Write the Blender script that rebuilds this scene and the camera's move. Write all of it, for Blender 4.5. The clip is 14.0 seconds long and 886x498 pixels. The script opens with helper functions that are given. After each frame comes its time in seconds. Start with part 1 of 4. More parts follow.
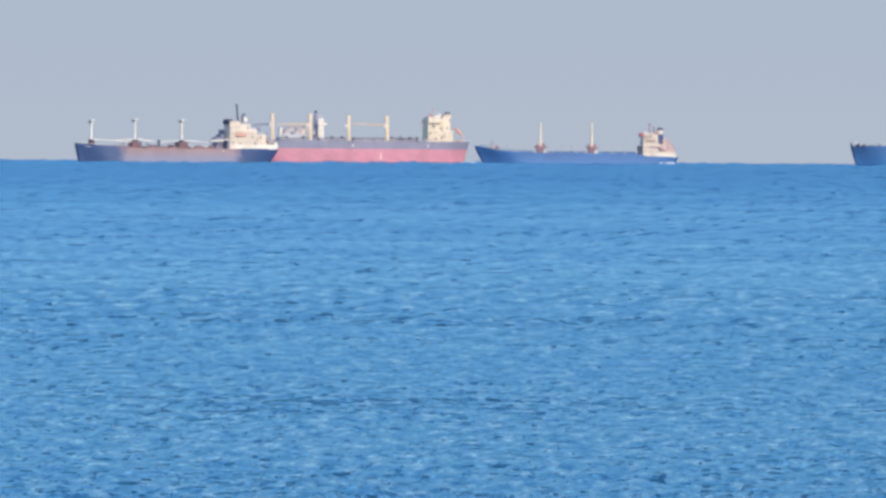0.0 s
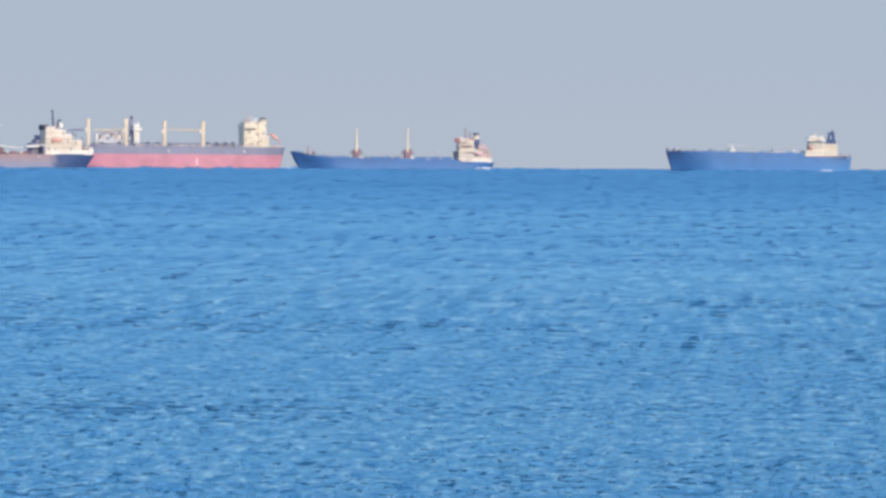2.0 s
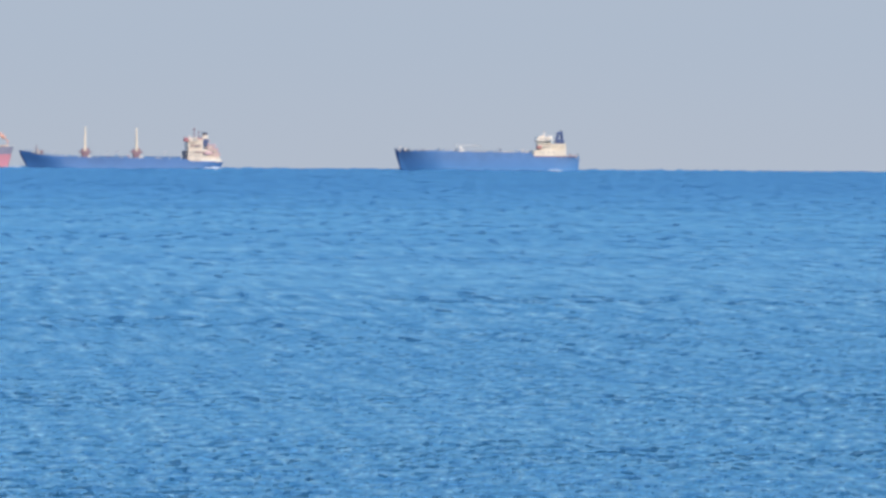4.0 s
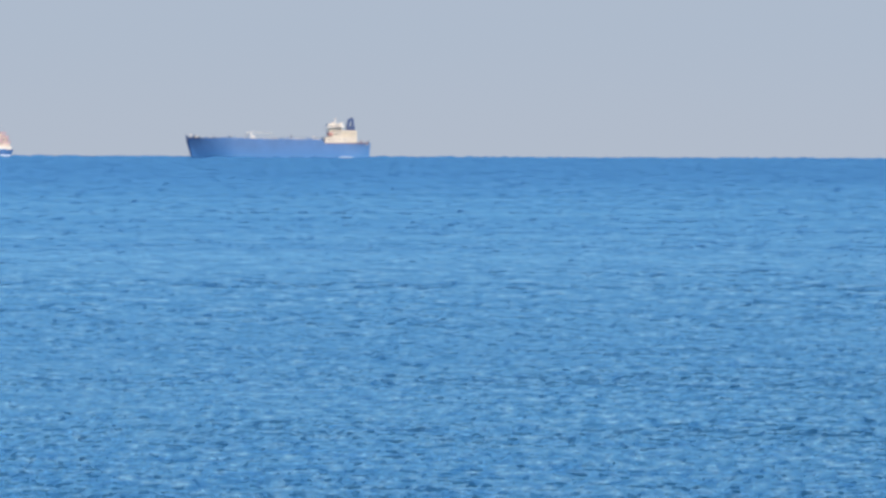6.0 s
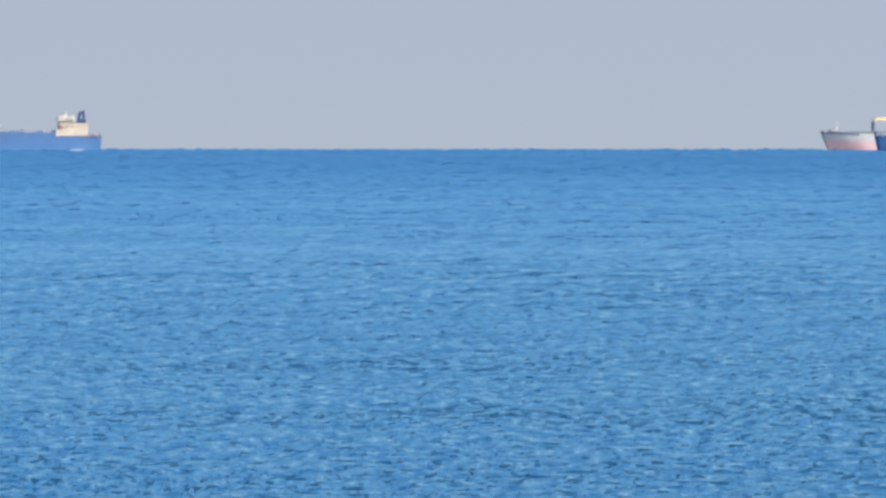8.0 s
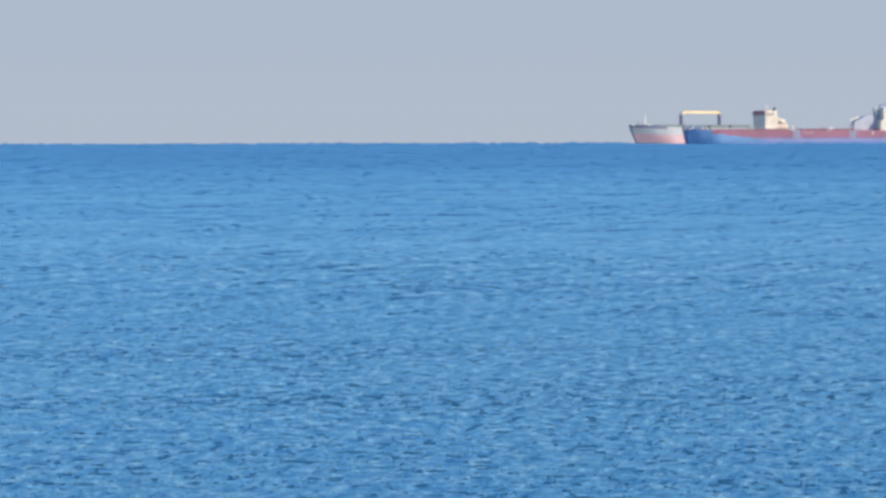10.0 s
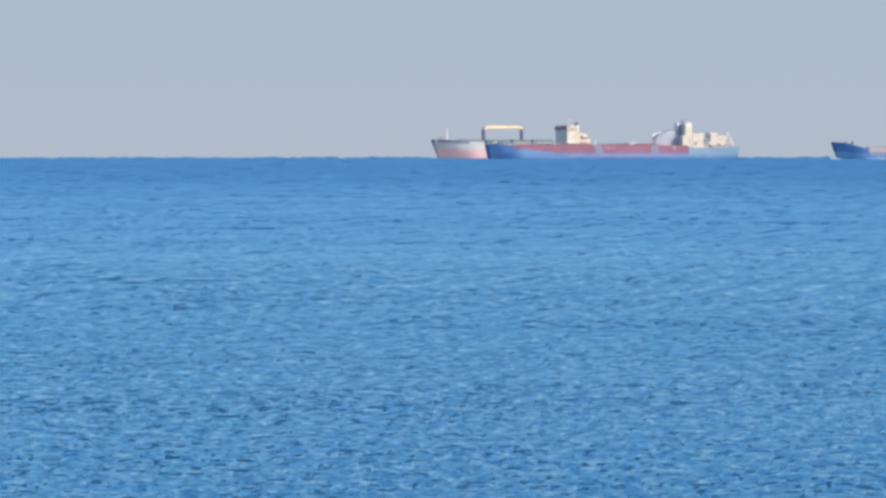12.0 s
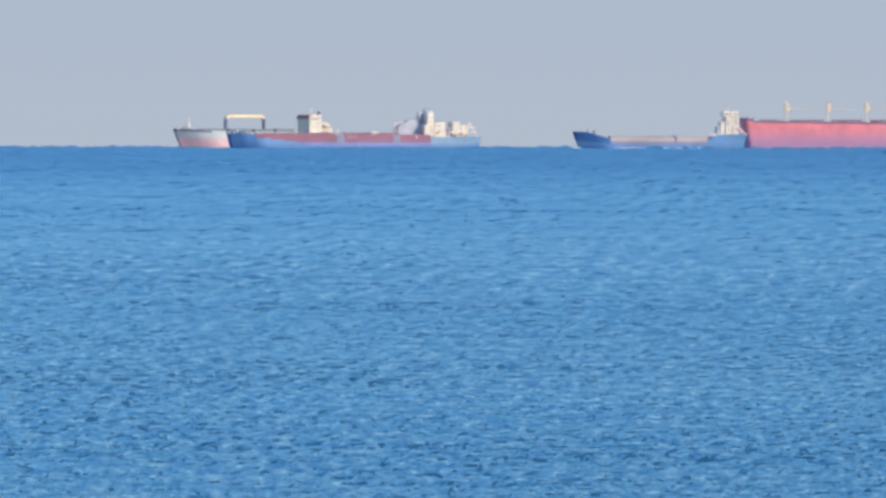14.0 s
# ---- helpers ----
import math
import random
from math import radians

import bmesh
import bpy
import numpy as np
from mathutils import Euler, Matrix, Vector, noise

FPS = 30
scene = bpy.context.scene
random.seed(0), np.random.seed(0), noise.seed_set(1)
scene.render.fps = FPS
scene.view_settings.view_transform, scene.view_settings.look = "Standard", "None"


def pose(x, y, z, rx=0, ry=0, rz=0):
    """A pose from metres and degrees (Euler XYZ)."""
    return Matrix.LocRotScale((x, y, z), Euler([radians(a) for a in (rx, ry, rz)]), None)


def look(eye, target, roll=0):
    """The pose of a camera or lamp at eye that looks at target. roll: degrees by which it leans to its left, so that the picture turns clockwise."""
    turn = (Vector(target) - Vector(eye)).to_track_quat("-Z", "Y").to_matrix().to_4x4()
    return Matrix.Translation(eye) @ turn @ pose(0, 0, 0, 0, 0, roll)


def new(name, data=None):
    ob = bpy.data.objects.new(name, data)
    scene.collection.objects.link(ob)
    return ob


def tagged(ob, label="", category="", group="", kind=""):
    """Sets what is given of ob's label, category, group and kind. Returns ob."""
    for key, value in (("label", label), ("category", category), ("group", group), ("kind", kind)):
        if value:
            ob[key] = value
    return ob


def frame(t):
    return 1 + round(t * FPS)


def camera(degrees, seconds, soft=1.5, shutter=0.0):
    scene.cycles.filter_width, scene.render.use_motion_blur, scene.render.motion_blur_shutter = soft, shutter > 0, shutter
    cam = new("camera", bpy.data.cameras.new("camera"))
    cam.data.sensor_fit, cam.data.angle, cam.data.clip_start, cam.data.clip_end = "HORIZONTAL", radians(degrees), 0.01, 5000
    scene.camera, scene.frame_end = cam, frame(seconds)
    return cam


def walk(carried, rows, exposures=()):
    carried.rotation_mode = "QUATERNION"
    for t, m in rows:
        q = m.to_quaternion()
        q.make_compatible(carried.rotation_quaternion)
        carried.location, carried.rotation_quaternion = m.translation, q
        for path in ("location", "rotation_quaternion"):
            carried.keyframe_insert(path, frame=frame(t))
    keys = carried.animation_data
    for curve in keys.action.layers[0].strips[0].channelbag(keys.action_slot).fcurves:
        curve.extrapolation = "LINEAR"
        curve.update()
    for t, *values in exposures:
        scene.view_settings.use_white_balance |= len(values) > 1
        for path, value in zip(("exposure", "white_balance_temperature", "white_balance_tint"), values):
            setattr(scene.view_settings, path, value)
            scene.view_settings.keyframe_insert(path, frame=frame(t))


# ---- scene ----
# ---------------------------------------------------------------- camera
# A tripod on the shore, twelve metres above the water; long lens; a slow pan to the right.
EYE_HEIGHT = 12.0
LENS = 8.2
cam = camera(LENS, 14.0, soft=3.1)
# seconds, yaw, pitch, roll
PAN = [
    (0, 7.1970, -0.9476, -0.3085),
    (0.3, 6.9889, -0.9577, -0.3033),
    (0.5, 6.7127, -0.9468, -0.2999),
    (0.8, 6.3557, -0.9483, -0.2713),
    (1, 6.1427, -0.9368, -0.2522),
    (1.2, 6.0183, -0.9519, -0.2835),
    (1.5, 5.7630, -0.9617, -0.3305),
    (1.7, 5.6274, -0.9348, -0.3082),
    (2, 5.4918, -0.8895, -0.2747),
    (2.2, 5.2190, -0.8785, -0.2672),
    (2.5, 4.9410, -0.8622, -0.2559),
    (2.8, 4.6182, -0.8977, -0.2444),
    (3, 4.3634, -0.9071, -0.2367),
    (3.2, 4.0013, -0.9228, -0.2420),
    (3.5, 3.4926, -0.9123, -0.2500),
    (3.7, 3.2598, -0.8767, -0.2944),
    (5.8, 1.3337, -0.9825, -0.1790),
    (6, 1.0415, -0.9937, -0.1954),
    (6.2, 0.7740, -0.9923, -0.1762),
    (6.5, 0.4646, -1.0013, -0.1473),
    (6.8, 0.1419, -0.9840, -0.1904),
    (7, -0.0000, -0.9562, -0.2192),
    (7.2, -0.1932, -0.9544, -0.2124),
    (7.5, -0.8473, -0.9683, -0.2022),
    (7.8, -1.2903, -1.0061, -0.0901),
    (8, -1.4478, -1.0623, -0.0153),
    (8.3, -1.7628, -1.1206, 0.0078),
    (8.5, -1.9573, -1.1422, 0.0232),
    (8.7, -2.0716, -1.1532, 0.0164),
    (9, -2.4609, -1.1275, 0.0061),
    (9.2, -2.5967, -1.1094, 0.0185),
    (11.3, -4.3694, -1.1399, 0.0559),
    (11.5, -4.4963, -1.0606, 0.0135),
    (11.8, -4.8091, -0.9944, 0.0178),
    (12, -5.0539, -0.9859, 0.0207),
    (12.2, -5.2926, -0.9847, 0.0349),
    (12.5, -5.6021, -1.0071, 0.0562),
    (12.8, -5.8165, -1.0661, 0.0458),
    (13, -6.1645, -1.1147, 0.0389),
    (13.2, -6.4632, -1.1449, 0.0072),
    (13.5, -6.7933, -1.1594, -0.0403),
    (13.7, -7.0451, -1.1412, -0.0382),
    (14, -7.4436, -1.0864, -0.0350),
]
walk(cam, [(t, pose(0, 0, EYE_HEIGHT, 90 + p, r, y)) for t, y, p, r in PAN],
     exposures=[(0, 0.4), (14, 0.4)])

# ---------------------------------------------------------------- light
SUN_AZIMUTH, SUN_ELEVATION = 138.0, 18.0     # clockwise from the view's middle, degrees
world = bpy.data.worlds.new("sky")
scene.world = world
world.use_nodes = True
wn = world.node_tree
wn.nodes.clear()
w_out = wn.nodes.new("ShaderNodeOutputWorld")
w_bg = wn.nodes.new("ShaderNodeBackground")
w_tint = wn.nodes.new("ShaderNodeMix")
w_tint.data_type, w_tint.blend_type = "RGBA", "MULTIPLY"
w_tint.inputs["Factor"].default_value = 1.0
w_tint.inputs["B"].default_value = (2.4, 2.4, 2.52, 1)
w_sky = wn.nodes.new("ShaderNodeTexSky")
w_sky.sky_type = "NISHITA"
w_sky.sun_disc = False
w_sky.sun_elevation = radians(SUN_ELEVATION)
w_sky.sun_rotation = radians(SUN_AZIMUTH)
w_sky.air_density, w_sky.dust_density, w_sky.ozone_density = 1.0, 1.0, 2.0
w_bg.inputs["Strength"].default_value = 0.1
# Sea haze: pale and faintly rosy on the horizon, thinning into the blue above.
w_dir = wn.nodes.new("ShaderNodeTexCoord")
w_xyz = wn.nodes.new("ShaderNodeSeparateXYZ")
wn.links.new(w_dir.outputs["Generated"], w_xyz.inputs["Vector"])


def sky_step(lo, hi):
    r = wn.nodes.new("ShaderNodeMapRange")
    r.interpolation_type = "SMOOTHSTEP"
    r.inputs["From Min"].default_value, r.inputs["From Max"].default_value = lo, hi
    wn.links.new(w_xyz.outputs["Z"], r.inputs["Value"])
    return r.outputs["Result"]


def sky_mix(fac, a, b):
    m = wn.nodes.new("ShaderNodeMix")
    m.data_type = "RGBA"
    wn.links.new(fac, m.inputs["Factor"])
    for key, v in (("A", a), ("B", b)):
        if isinstance(v, tuple):
            m.inputs[key].default_value = (*v, 1)
        else:
            wn.links.new(v, m.inputs[key])
    return m.outputs["Result"]


wn.links.new(w_sky.outputs["Color"], w_tint.inputs["A"])
haze = sky_mix(sky_step(-0.004, 0.022), (3.35, 3.80, 4.55), (3.20, 3.76, 4.60))
wn.links.new(sky_mix(sky_step(0.03, 0.4), haze, w_tint.outputs["Result"]), w_bg.inputs["Color"])
wn.links.new(w_bg.outputs["Background"], w_out.inputs["Surface"])

sun = new("sun", bpy.data.lights.new("sun", "SUN"))
sun.data.energy, sun.data.angle, sun.data.color = 2.4, radians(0.5), (1.0, 0.84, 0.63)
a, e = radians(SUN_AZIMUTH), radians(SUN_ELEVATION)
sun.matrix_world = look((math.sin(a) * math.cos(e) * 900, math.cos(a) * math.cos(e) * 900, math.sin(e) * 900), (0, 0, 0))

# ---------------------------------------------------------------- materials


def node_material(name):
    mat = bpy.data.materials.new(name)
    mat.use_nodes = True
    nt = mat.node_tree
    bsdf = nt.nodes["Principled BSDF"]
    coord = nt.nodes.new("ShaderNodeTexCoord")
    return mat, nt, bsdf, coord


def mapped(nt, coord, scale):
    m = nt.nodes.new("ShaderNodeMapping")
    m.inputs["Scale"].default_value = scale
    nt.links.new(coord.outputs["Object"], m.inputs["Vector"])
    return m.outputs["Vector"]


def noise_tex(nt, vector, scale, detail, rough=0.6):
    n = nt.nodes.new("ShaderNodeTexNoise")
    n.inputs["Scale"].default_value, n.inputs["Detail"].default_value = scale, detail
    n.inputs["Roughness"].default_value = rough
    nt.links.new(vector, n.inputs["Vector"])
    return n


def ramp(nt, fac, lo, hi):
    r = nt.nodes.new("ShaderNodeMapRange")
    r.inputs["From Min"].default_value, r.inputs["From Max"].default_value = lo, hi
    nt.links.new(fac, r.inputs["Value"])
    return r.outputs["Result"]


def blend(nt, fac, a, b):
    m = nt.nodes.new("ShaderNodeMix")
    m.data_type = "RGBA"
    nt.links.new(fac, m.inputs["Factor"])
    for key, v in (("A", a), ("B", b)):
        if isinstance(v, tuple):
            m.inputs[key].default_value = (*v, 1)
        else:
            nt.links.new(v, m.inputs[key])
    return m.outputs["Result"]


def paint(name, color, stain=None, wear=0.5, rough=0.5, haze_foot=0.0, ends=None, haze_color=(0.055, 0.155, 0.37)):
    """Ship's paint: broad fading, vertical run stains, fine plate relief, low mirage haze."""
    mat, nt, bsdf, coord = node_material(name)
    stain = stain or tuple(c * 0.6 for c in color)
    fade = noise_tex(nt, mapped(nt, coord, (1, 1, 1)), 0.07, 4)
    runs = noise_tex(nt, mapped(nt, coord, (1, 1, 0.12)), 0.6, 5, 0.7)
    light = tuple(min(1, c * 1.14) for c in color)
    dark = tuple(c * 0.86 for c in color)
    base = blend(nt, ramp(nt, fade.outputs["Fac"], 0.35, 0.65), dark, light)
    spots = ramp(nt, runs.outputs["Fac"], 0.72 - 0.22 * wear, 0.85)
    col = blend(nt, spots, base, stain)
    if haze_foot or ends:
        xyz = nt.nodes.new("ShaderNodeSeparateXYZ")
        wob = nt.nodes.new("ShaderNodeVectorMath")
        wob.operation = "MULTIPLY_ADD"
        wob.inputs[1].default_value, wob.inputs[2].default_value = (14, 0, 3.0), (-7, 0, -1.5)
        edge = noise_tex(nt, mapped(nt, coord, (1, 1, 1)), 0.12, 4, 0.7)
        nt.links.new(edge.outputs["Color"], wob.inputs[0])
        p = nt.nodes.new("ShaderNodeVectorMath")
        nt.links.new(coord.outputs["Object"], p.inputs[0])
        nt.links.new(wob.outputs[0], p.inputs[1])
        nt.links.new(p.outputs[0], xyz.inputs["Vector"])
        if haze_foot:      # mirage haze, painted as a gradient up the lower hull
            col = blend(nt, ramp(nt, xyz.outputs["Z"], haze_foot * 0.1, haze_foot), haze_color, col)
        if ends:      # another colour on the bow and the stern, with a worn border
            other, x_bow, x_stern = ends
            col = blend(nt, ramp(nt, xyz.outputs["X"], x_bow - 3, x_bow + 5), other, col)
            col = blend(nt, ramp(nt, xyz.outputs["X"], x_stern - 4, x_stern + 4), col, other)
    nt.links.new(col, bsdf.inputs["Base Color"])
    bsdf.inputs["Roughness"].default_value = rough
    bump = nt.nodes.new("ShaderNodeBump")
    bump.inputs["Strength"].default_value, bump.inputs["Distance"].default_value = 0.3, 0.1
    nt.links.new(runs.outputs["Fac"], bump.inputs["Height"])
    nt.links.new(bump.outputs["Normal"], bsdf.inputs["Normal"])
    return mat


def sea_material():
    """Deep water: a dark body under a blue-tinted gloss, with ripple facets from half a metre to tens of metres."""
    mat, nt, bsdf, coord = node_material("sea_water")
    geo = nt.nodes.new("ShaderNodeNewGeometry")
    gust = noise_tex(nt, mapped(nt, coord, (0.0018, 0.0060, 1)), 1.0, 6, 0.68)
    away = nt.nodes.new("ShaderNodeVectorMath")
    away.operation = "LENGTH"
    nt.links.new(coord.outputs["Object"], away.inputs[0])

    def by_distance(lo, hi, to_lo=0.0, to_hi=1.0):
        r = nt.nodes.new("ShaderNodeMapRange")
        r.interpolation_type = "SMOOTHSTEP"
        for key, v in (("From Min", lo), ("From Max", hi), ("To Min", to_lo), ("To Max", to_hi)):
            r.inputs[key].default_value = v
        nt.links.new(away.outputs["Value"], r.inputs["Value"])
        return r.outputs["Result"]

    def times(a, b):
        m = nt.nodes.new("ShaderNodeMath")
        m.operation = "MULTIPLY"
        for k, v in enumerate((a, b)):
            if isinstance(v, float):
                m.inputs[k].default_value = v
            else:
                nt.links.new(v, m.inputs[k])
        return m.outputs["Value"]

    # crests follow bearing and distance from the camera, so they show level in view
    spot = nt.nodes.new("ShaderNodeSeparateXYZ")
    nt.links.new(coord.outputs["Object"], spot.inputs["Vector"])
    bearing = nt.nodes.new("ShaderNodeMath")
    bearing.operation = "ARCTAN2"
    nt.links.new(spot.outputs["X"], bearing.inputs[0])
    nt.links.new(spot.outputs["Y"], bearing.inputs[1])
    polar = nt.nodes.new("ShaderNodeCombineXYZ")
    nt.links.new(bearing.outputs["Value"], polar.inputs["X"])
    nt.links.new(away.outputs["Value"], polar.inputs["Y"])

    def crests(distance, sx, sy, detail, rough):
        """Ripples whose width across is sx at the given distance from the camera."""
        m = nt.nodes.new("ShaderNodeMapping")
        m.inputs["Scale"].default_value = (sx * distance, sy, 1)
        m.inputs["Location"].default_value = (distance * 0.37, 0, 0)
        nt.links.new(polar.outputs["Vector"], m.inputs["Vector"])
        return noise_tex(nt, m.outputs["Vector"], 1.0, detail, rough)

    def lean(v, slope, amount):
        """Tips the facets by slope times (x, y) of amount."""
        k = nt.nodes.new("ShaderNodeVectorMath")
        k.operation = "SCALE"
        if isinstance(slope, tuple):
            n, f = slope
            c = nt.nodes.new("ShaderNodeVectorMath")
            c.operation = "MULTIPLY_ADD"
            c.inputs[1].default_value, c.inputs[2].default_value = (*amount, 0), (-0.5 * amount[0], -0.5 * amount[1], 0)
            nt.links.new(n.outputs["Color"], c.inputs[0])
            nt.links.new(c.outputs[0], k.inputs[0])
            nt.links.new(f, k.inputs["Scale"])
        else:
            k.inputs[0].default_value = (*amount, 0)
            nt.links.new(slope, k.inputs["Scale"])
        p = nt.nodes.new("ShaderNodeVectorMath")
        nt.links.new(v, p.inputs[0])
        nt.links.new(k.outputs[0], p.inputs[1])
        return p.outputs[0]

    v = geo.outputs["Normal"]
    flock = noise_tex(nt, mapped(nt, coord, (0.016, 0.03, 1)), 1.0, 4, 0.65)
    swell = noise_tex(nt, mapped(nt, coord, (0.0045, 0.024, 1)), 1.0, 2, 0.5)      # long low swell, crests along the shore
    # short steep wavelet fronts; layers sized to suit the camera's view at each distance
    for at, sx, sy, reach, amount in (
            (260, 1.4, 0.50, by_distance(230, 560, 1.0, 0.0), 1.0),
            (320, 0.8, 0.55, by_distance(400, 900, 0.85, 0.1), 0.86),
            (450, 0.62, 0.12, by_distance(210, 480), 0.58),
            (850, 0.38, 0.034, by_distance(420, 950), 0.36),
            (1800, 0.17, 0.011, by_distance(1000, 1900), 0.20)):
        n = crests(at, sx, sy, 4, 0.66)
        steep = n.outputs["Fac"]
        for field, weight in ((flock, 0.22), (swell, 0.06)):      # they come in flocks, and on the near face of the swell
            m = nt.nodes.new("ShaderNodeMath")
            m.operation = "MULTIPLY_ADD"
            m.inputs[1].default_value, m.inputs[2].default_value = weight, -weight / 2
            nt.links.new(field.outputs["Fac"], m.inputs[0])
            p = nt.nodes.new("ShaderNodeMath")
            nt.links.new(steep, p.inputs[0])
            nt.links.new(m.outputs["Value"], p.inputs[1])
            steep = p.outputs["Value"]
        v = lean(v, times(ramp(nt, steep, 0.585, 0.675), reach), (0.0, -amount))
    fine = noise_tex(nt, mapped(nt, coord, (2.6, 1.0, 1)), 1.0, 2, 0.6)
    broad = noise_tex(nt, mapped(nt, coord, (0.22, 0.10, 1)), 1.0, 4, 0.7)
    v = lean(v, (fine, by_distance(100, 900, 1.0, 0.5)), (0.55, 0.75))
    v = lean(v, (broad, by_distance(200, 900, 0.4, 1.0)), (0.12, 0.22))
    v = lean(v, (swell, by_distance(150, 1500, 1.0, 0.6)), (0.0, SEA_SWELL))
    # far facets tip towards the camera, which darkens the water near the horizon
    v = lean(v, by_distance(400, 2300), (0.0, -SEA_FAR_TILT))
    norm = nt.nodes.new("ShaderNodeVectorMath")
    norm.operation = "NORMALIZE"
    nt.links.new(v, norm.inputs[0])
    body = blend(nt, ramp(nt, gust.outputs["Fac"], 0.36, 0.64), SEA_DEEP, SEA_LIGHT)
    body = blend(nt, by_distance(150, 900, 0.8, 0.0), body, SEA_SHORE)      # the body turns greener towards the shore
    gloss_color = blend(nt, ramp(nt, gust.outputs["Fac"], 0.34, 0.66), (0.252, 0.580, 0.848), (0.35, 0.687, 0.897))

    def either(fac, a, b):
        m = nt.nodes.new("ShaderNodeMix")
        nt.links.new(fac, m.inputs["Factor"])
        nt.links.new(a, m.inputs["A"])
        nt.links.new(b, m.inputs["B"])
        return m.outputs["Result"]

    # ripple sheen painted into the tint: patches drawn along the crests, longer with distance
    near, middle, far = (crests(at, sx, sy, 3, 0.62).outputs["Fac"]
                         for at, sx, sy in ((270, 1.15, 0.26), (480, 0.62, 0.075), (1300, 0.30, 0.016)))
    sheen = either(by_distance(600, 1200), either(by_distance(270, 520), near, middle), far)
    gloss_color = blend(nt, times(ramp(nt, sheen, 0.48, 0.36), by_distance(330, 1100, 1.0, 0.5)), gloss_color, (0.175, 0.47, 0.725))
    gloss_color = blend(nt, times(ramp(nt, sheen, 0.50, 0.66), by_distance(330, 1200, 1.0, 0.35)), gloss_color, (0.59, 0.875, 1.0))
    gloss_color = blend(nt, by_distance(600, 2600, 0.0, 0.75), gloss_color, (0.300, 0.597, 0.80))      # distance haze over the far water, painted into the tint
    pale_band = times(by_distance(500, 620), by_distance(640, 800, 1.0, 0.0))      # a lighter band along the shore, its sheen painted into the tint
    pale_band = times(times(pale_band, ramp(nt, gust.outputs["Fac"], 0.25, 0.6)), 0.4)
    gloss_color = blend(nt, pale_band, gloss_color, (0.39, 0.745, 0.97))
    under = nt.nodes.new("ShaderNodeBsdfDiffuse")
    nt.links.new(body, under.inputs["Color"])
    gloss = nt.nodes.new("ShaderNodeBsdfGlossy")
    gloss.inputs["Roughness"].default_value = 0.18
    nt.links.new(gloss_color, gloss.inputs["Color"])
    fresnel = nt.nodes.new("ShaderNodeFresnel")
    fresnel.inputs["IOR"].default_value = 1.55
    both = nt.nodes.new("ShaderNodeMixShader")
    for n in (gloss, fresnel):
        nt.links.new(norm.outputs[0], n.inputs["Normal"])
    nt.links.new(fresnel.outputs["Fac"], both.inputs["Fac"])
    nt.links.new(under.outputs["BSDF"], both.inputs[1])
    nt.links.new(gloss.outputs["BSDF"], both.inputs[2])
    nt.links.new(both.outputs["Shader"], nt.nodes["Material Output"].inputs["Surface"])
    nt.nodes.remove(bsdf)
    return mat


SEA_FAR_TILT = 0.113
SEA_SWELL = -0.12
SEA_DEEP, SEA_LIGHT = (0.017, 0.078, 0.165), (0.024, 0.098, 0.215)
SEA_SHORE = (0.018, 0.095, 0.160)
SEA = sea_material()
# ship paints are lightened: the distance haze is put into the base colours
NAVY = paint("navy_paint", (0.035, 0.065, 0.17), (0.10, 0.07, 0.08))
RUSTY_SIDE = paint("rusty_side_with_navy_ends", (0.255, 0.175, 0.185), (0.21, 0.13, 0.13), 0.8, haze_foot=9.0, haze_color=(0.19, 0.205, 0.31), ends=((0.031, 0.062, 0.165), -52.0, 44.0))
MAROON_SIDE = paint("maroon_side_paint", (0.23, 0.085, 0.14), (0.18, 0.08, 0.12), 0.5, haze_foot=6.0)
MAROON_BOW = paint("blue_bow_paint", (0.095, 0.21, 0.43), None, 0.4, haze_foot=6.0)
RUST = paint("rust_red_paint", (0.22, 0.13, 0.16), (0.19, 0.10, 0.11), 0.8)
CREAM = paint("cream_white_paint", (0.63, 0.535, 0.45), (0.50, 0.36, 0.29), 0.75)
IVORY = paint("ivory_paint", (0.65, 0.555, 0.43), (0.54, 0.42, 0.34), 0.5)
WHITE = paint("white_paint", (0.68, 0.635, 0.58), (0.58, 0.49, 0.45), 0.4)
YELLOW = paint("crane_yellow_paint", (0.62, 0.495, 0.35), (0.5, 0.38, 0.28), 0.3)
GOLD = paint("gantry_gold_paint", (0.80, 0.60, 0.32), (0.62, 0.40, 0.22), 0.3)
ORANGE = paint("lifeboat_orange_paint", (0.60, 0.32, 0.26), None, 0.2)
ANTIFOUL = paint("red_antifouling_paint", (0.47, 0.19, 0.25), (0.39, 0.18, 0.25), 0.5, 0.6)
SLATE = paint("slate_hull_paint", (0.185, 0.19, 0.275), (0.24, 0.16, 0.2), 0.4)
ROYAL = paint("royal_blue_hull_paint", (0.036, 0.118, 0.30), (0.08, 0.14, 0.28), 0.45, haze_foot=6.0)
SKYBLUE = paint("sky_blue_hull_paint", (0.085, 0.205, 0.39), (0.10, 0.19, 0.35), 0.4, haze_foot=4.0)
TANKER = paint("tanker_blue_hull_paint", (0.062, 0.155, 0.345), (0.09, 0.15, 0.29), 0.5, haze_foot=10.0, haze_color=(0.056, 0.185, 0.42))
GREY = paint("grey_hull_paint", (0.40, 0.42, 0.46), (0.36, 0.30, 0.30), 0.4)
ROSE = paint("pale_red_bottom_paint", (0.56, 0.36, 0.38), (0.45, 0.28, 0.30), 0.4)
MAROON = paint("maroon_hull_paint", (0.23, 0.085, 0.14), (0.22, 0.09, 0.13), 0.5)
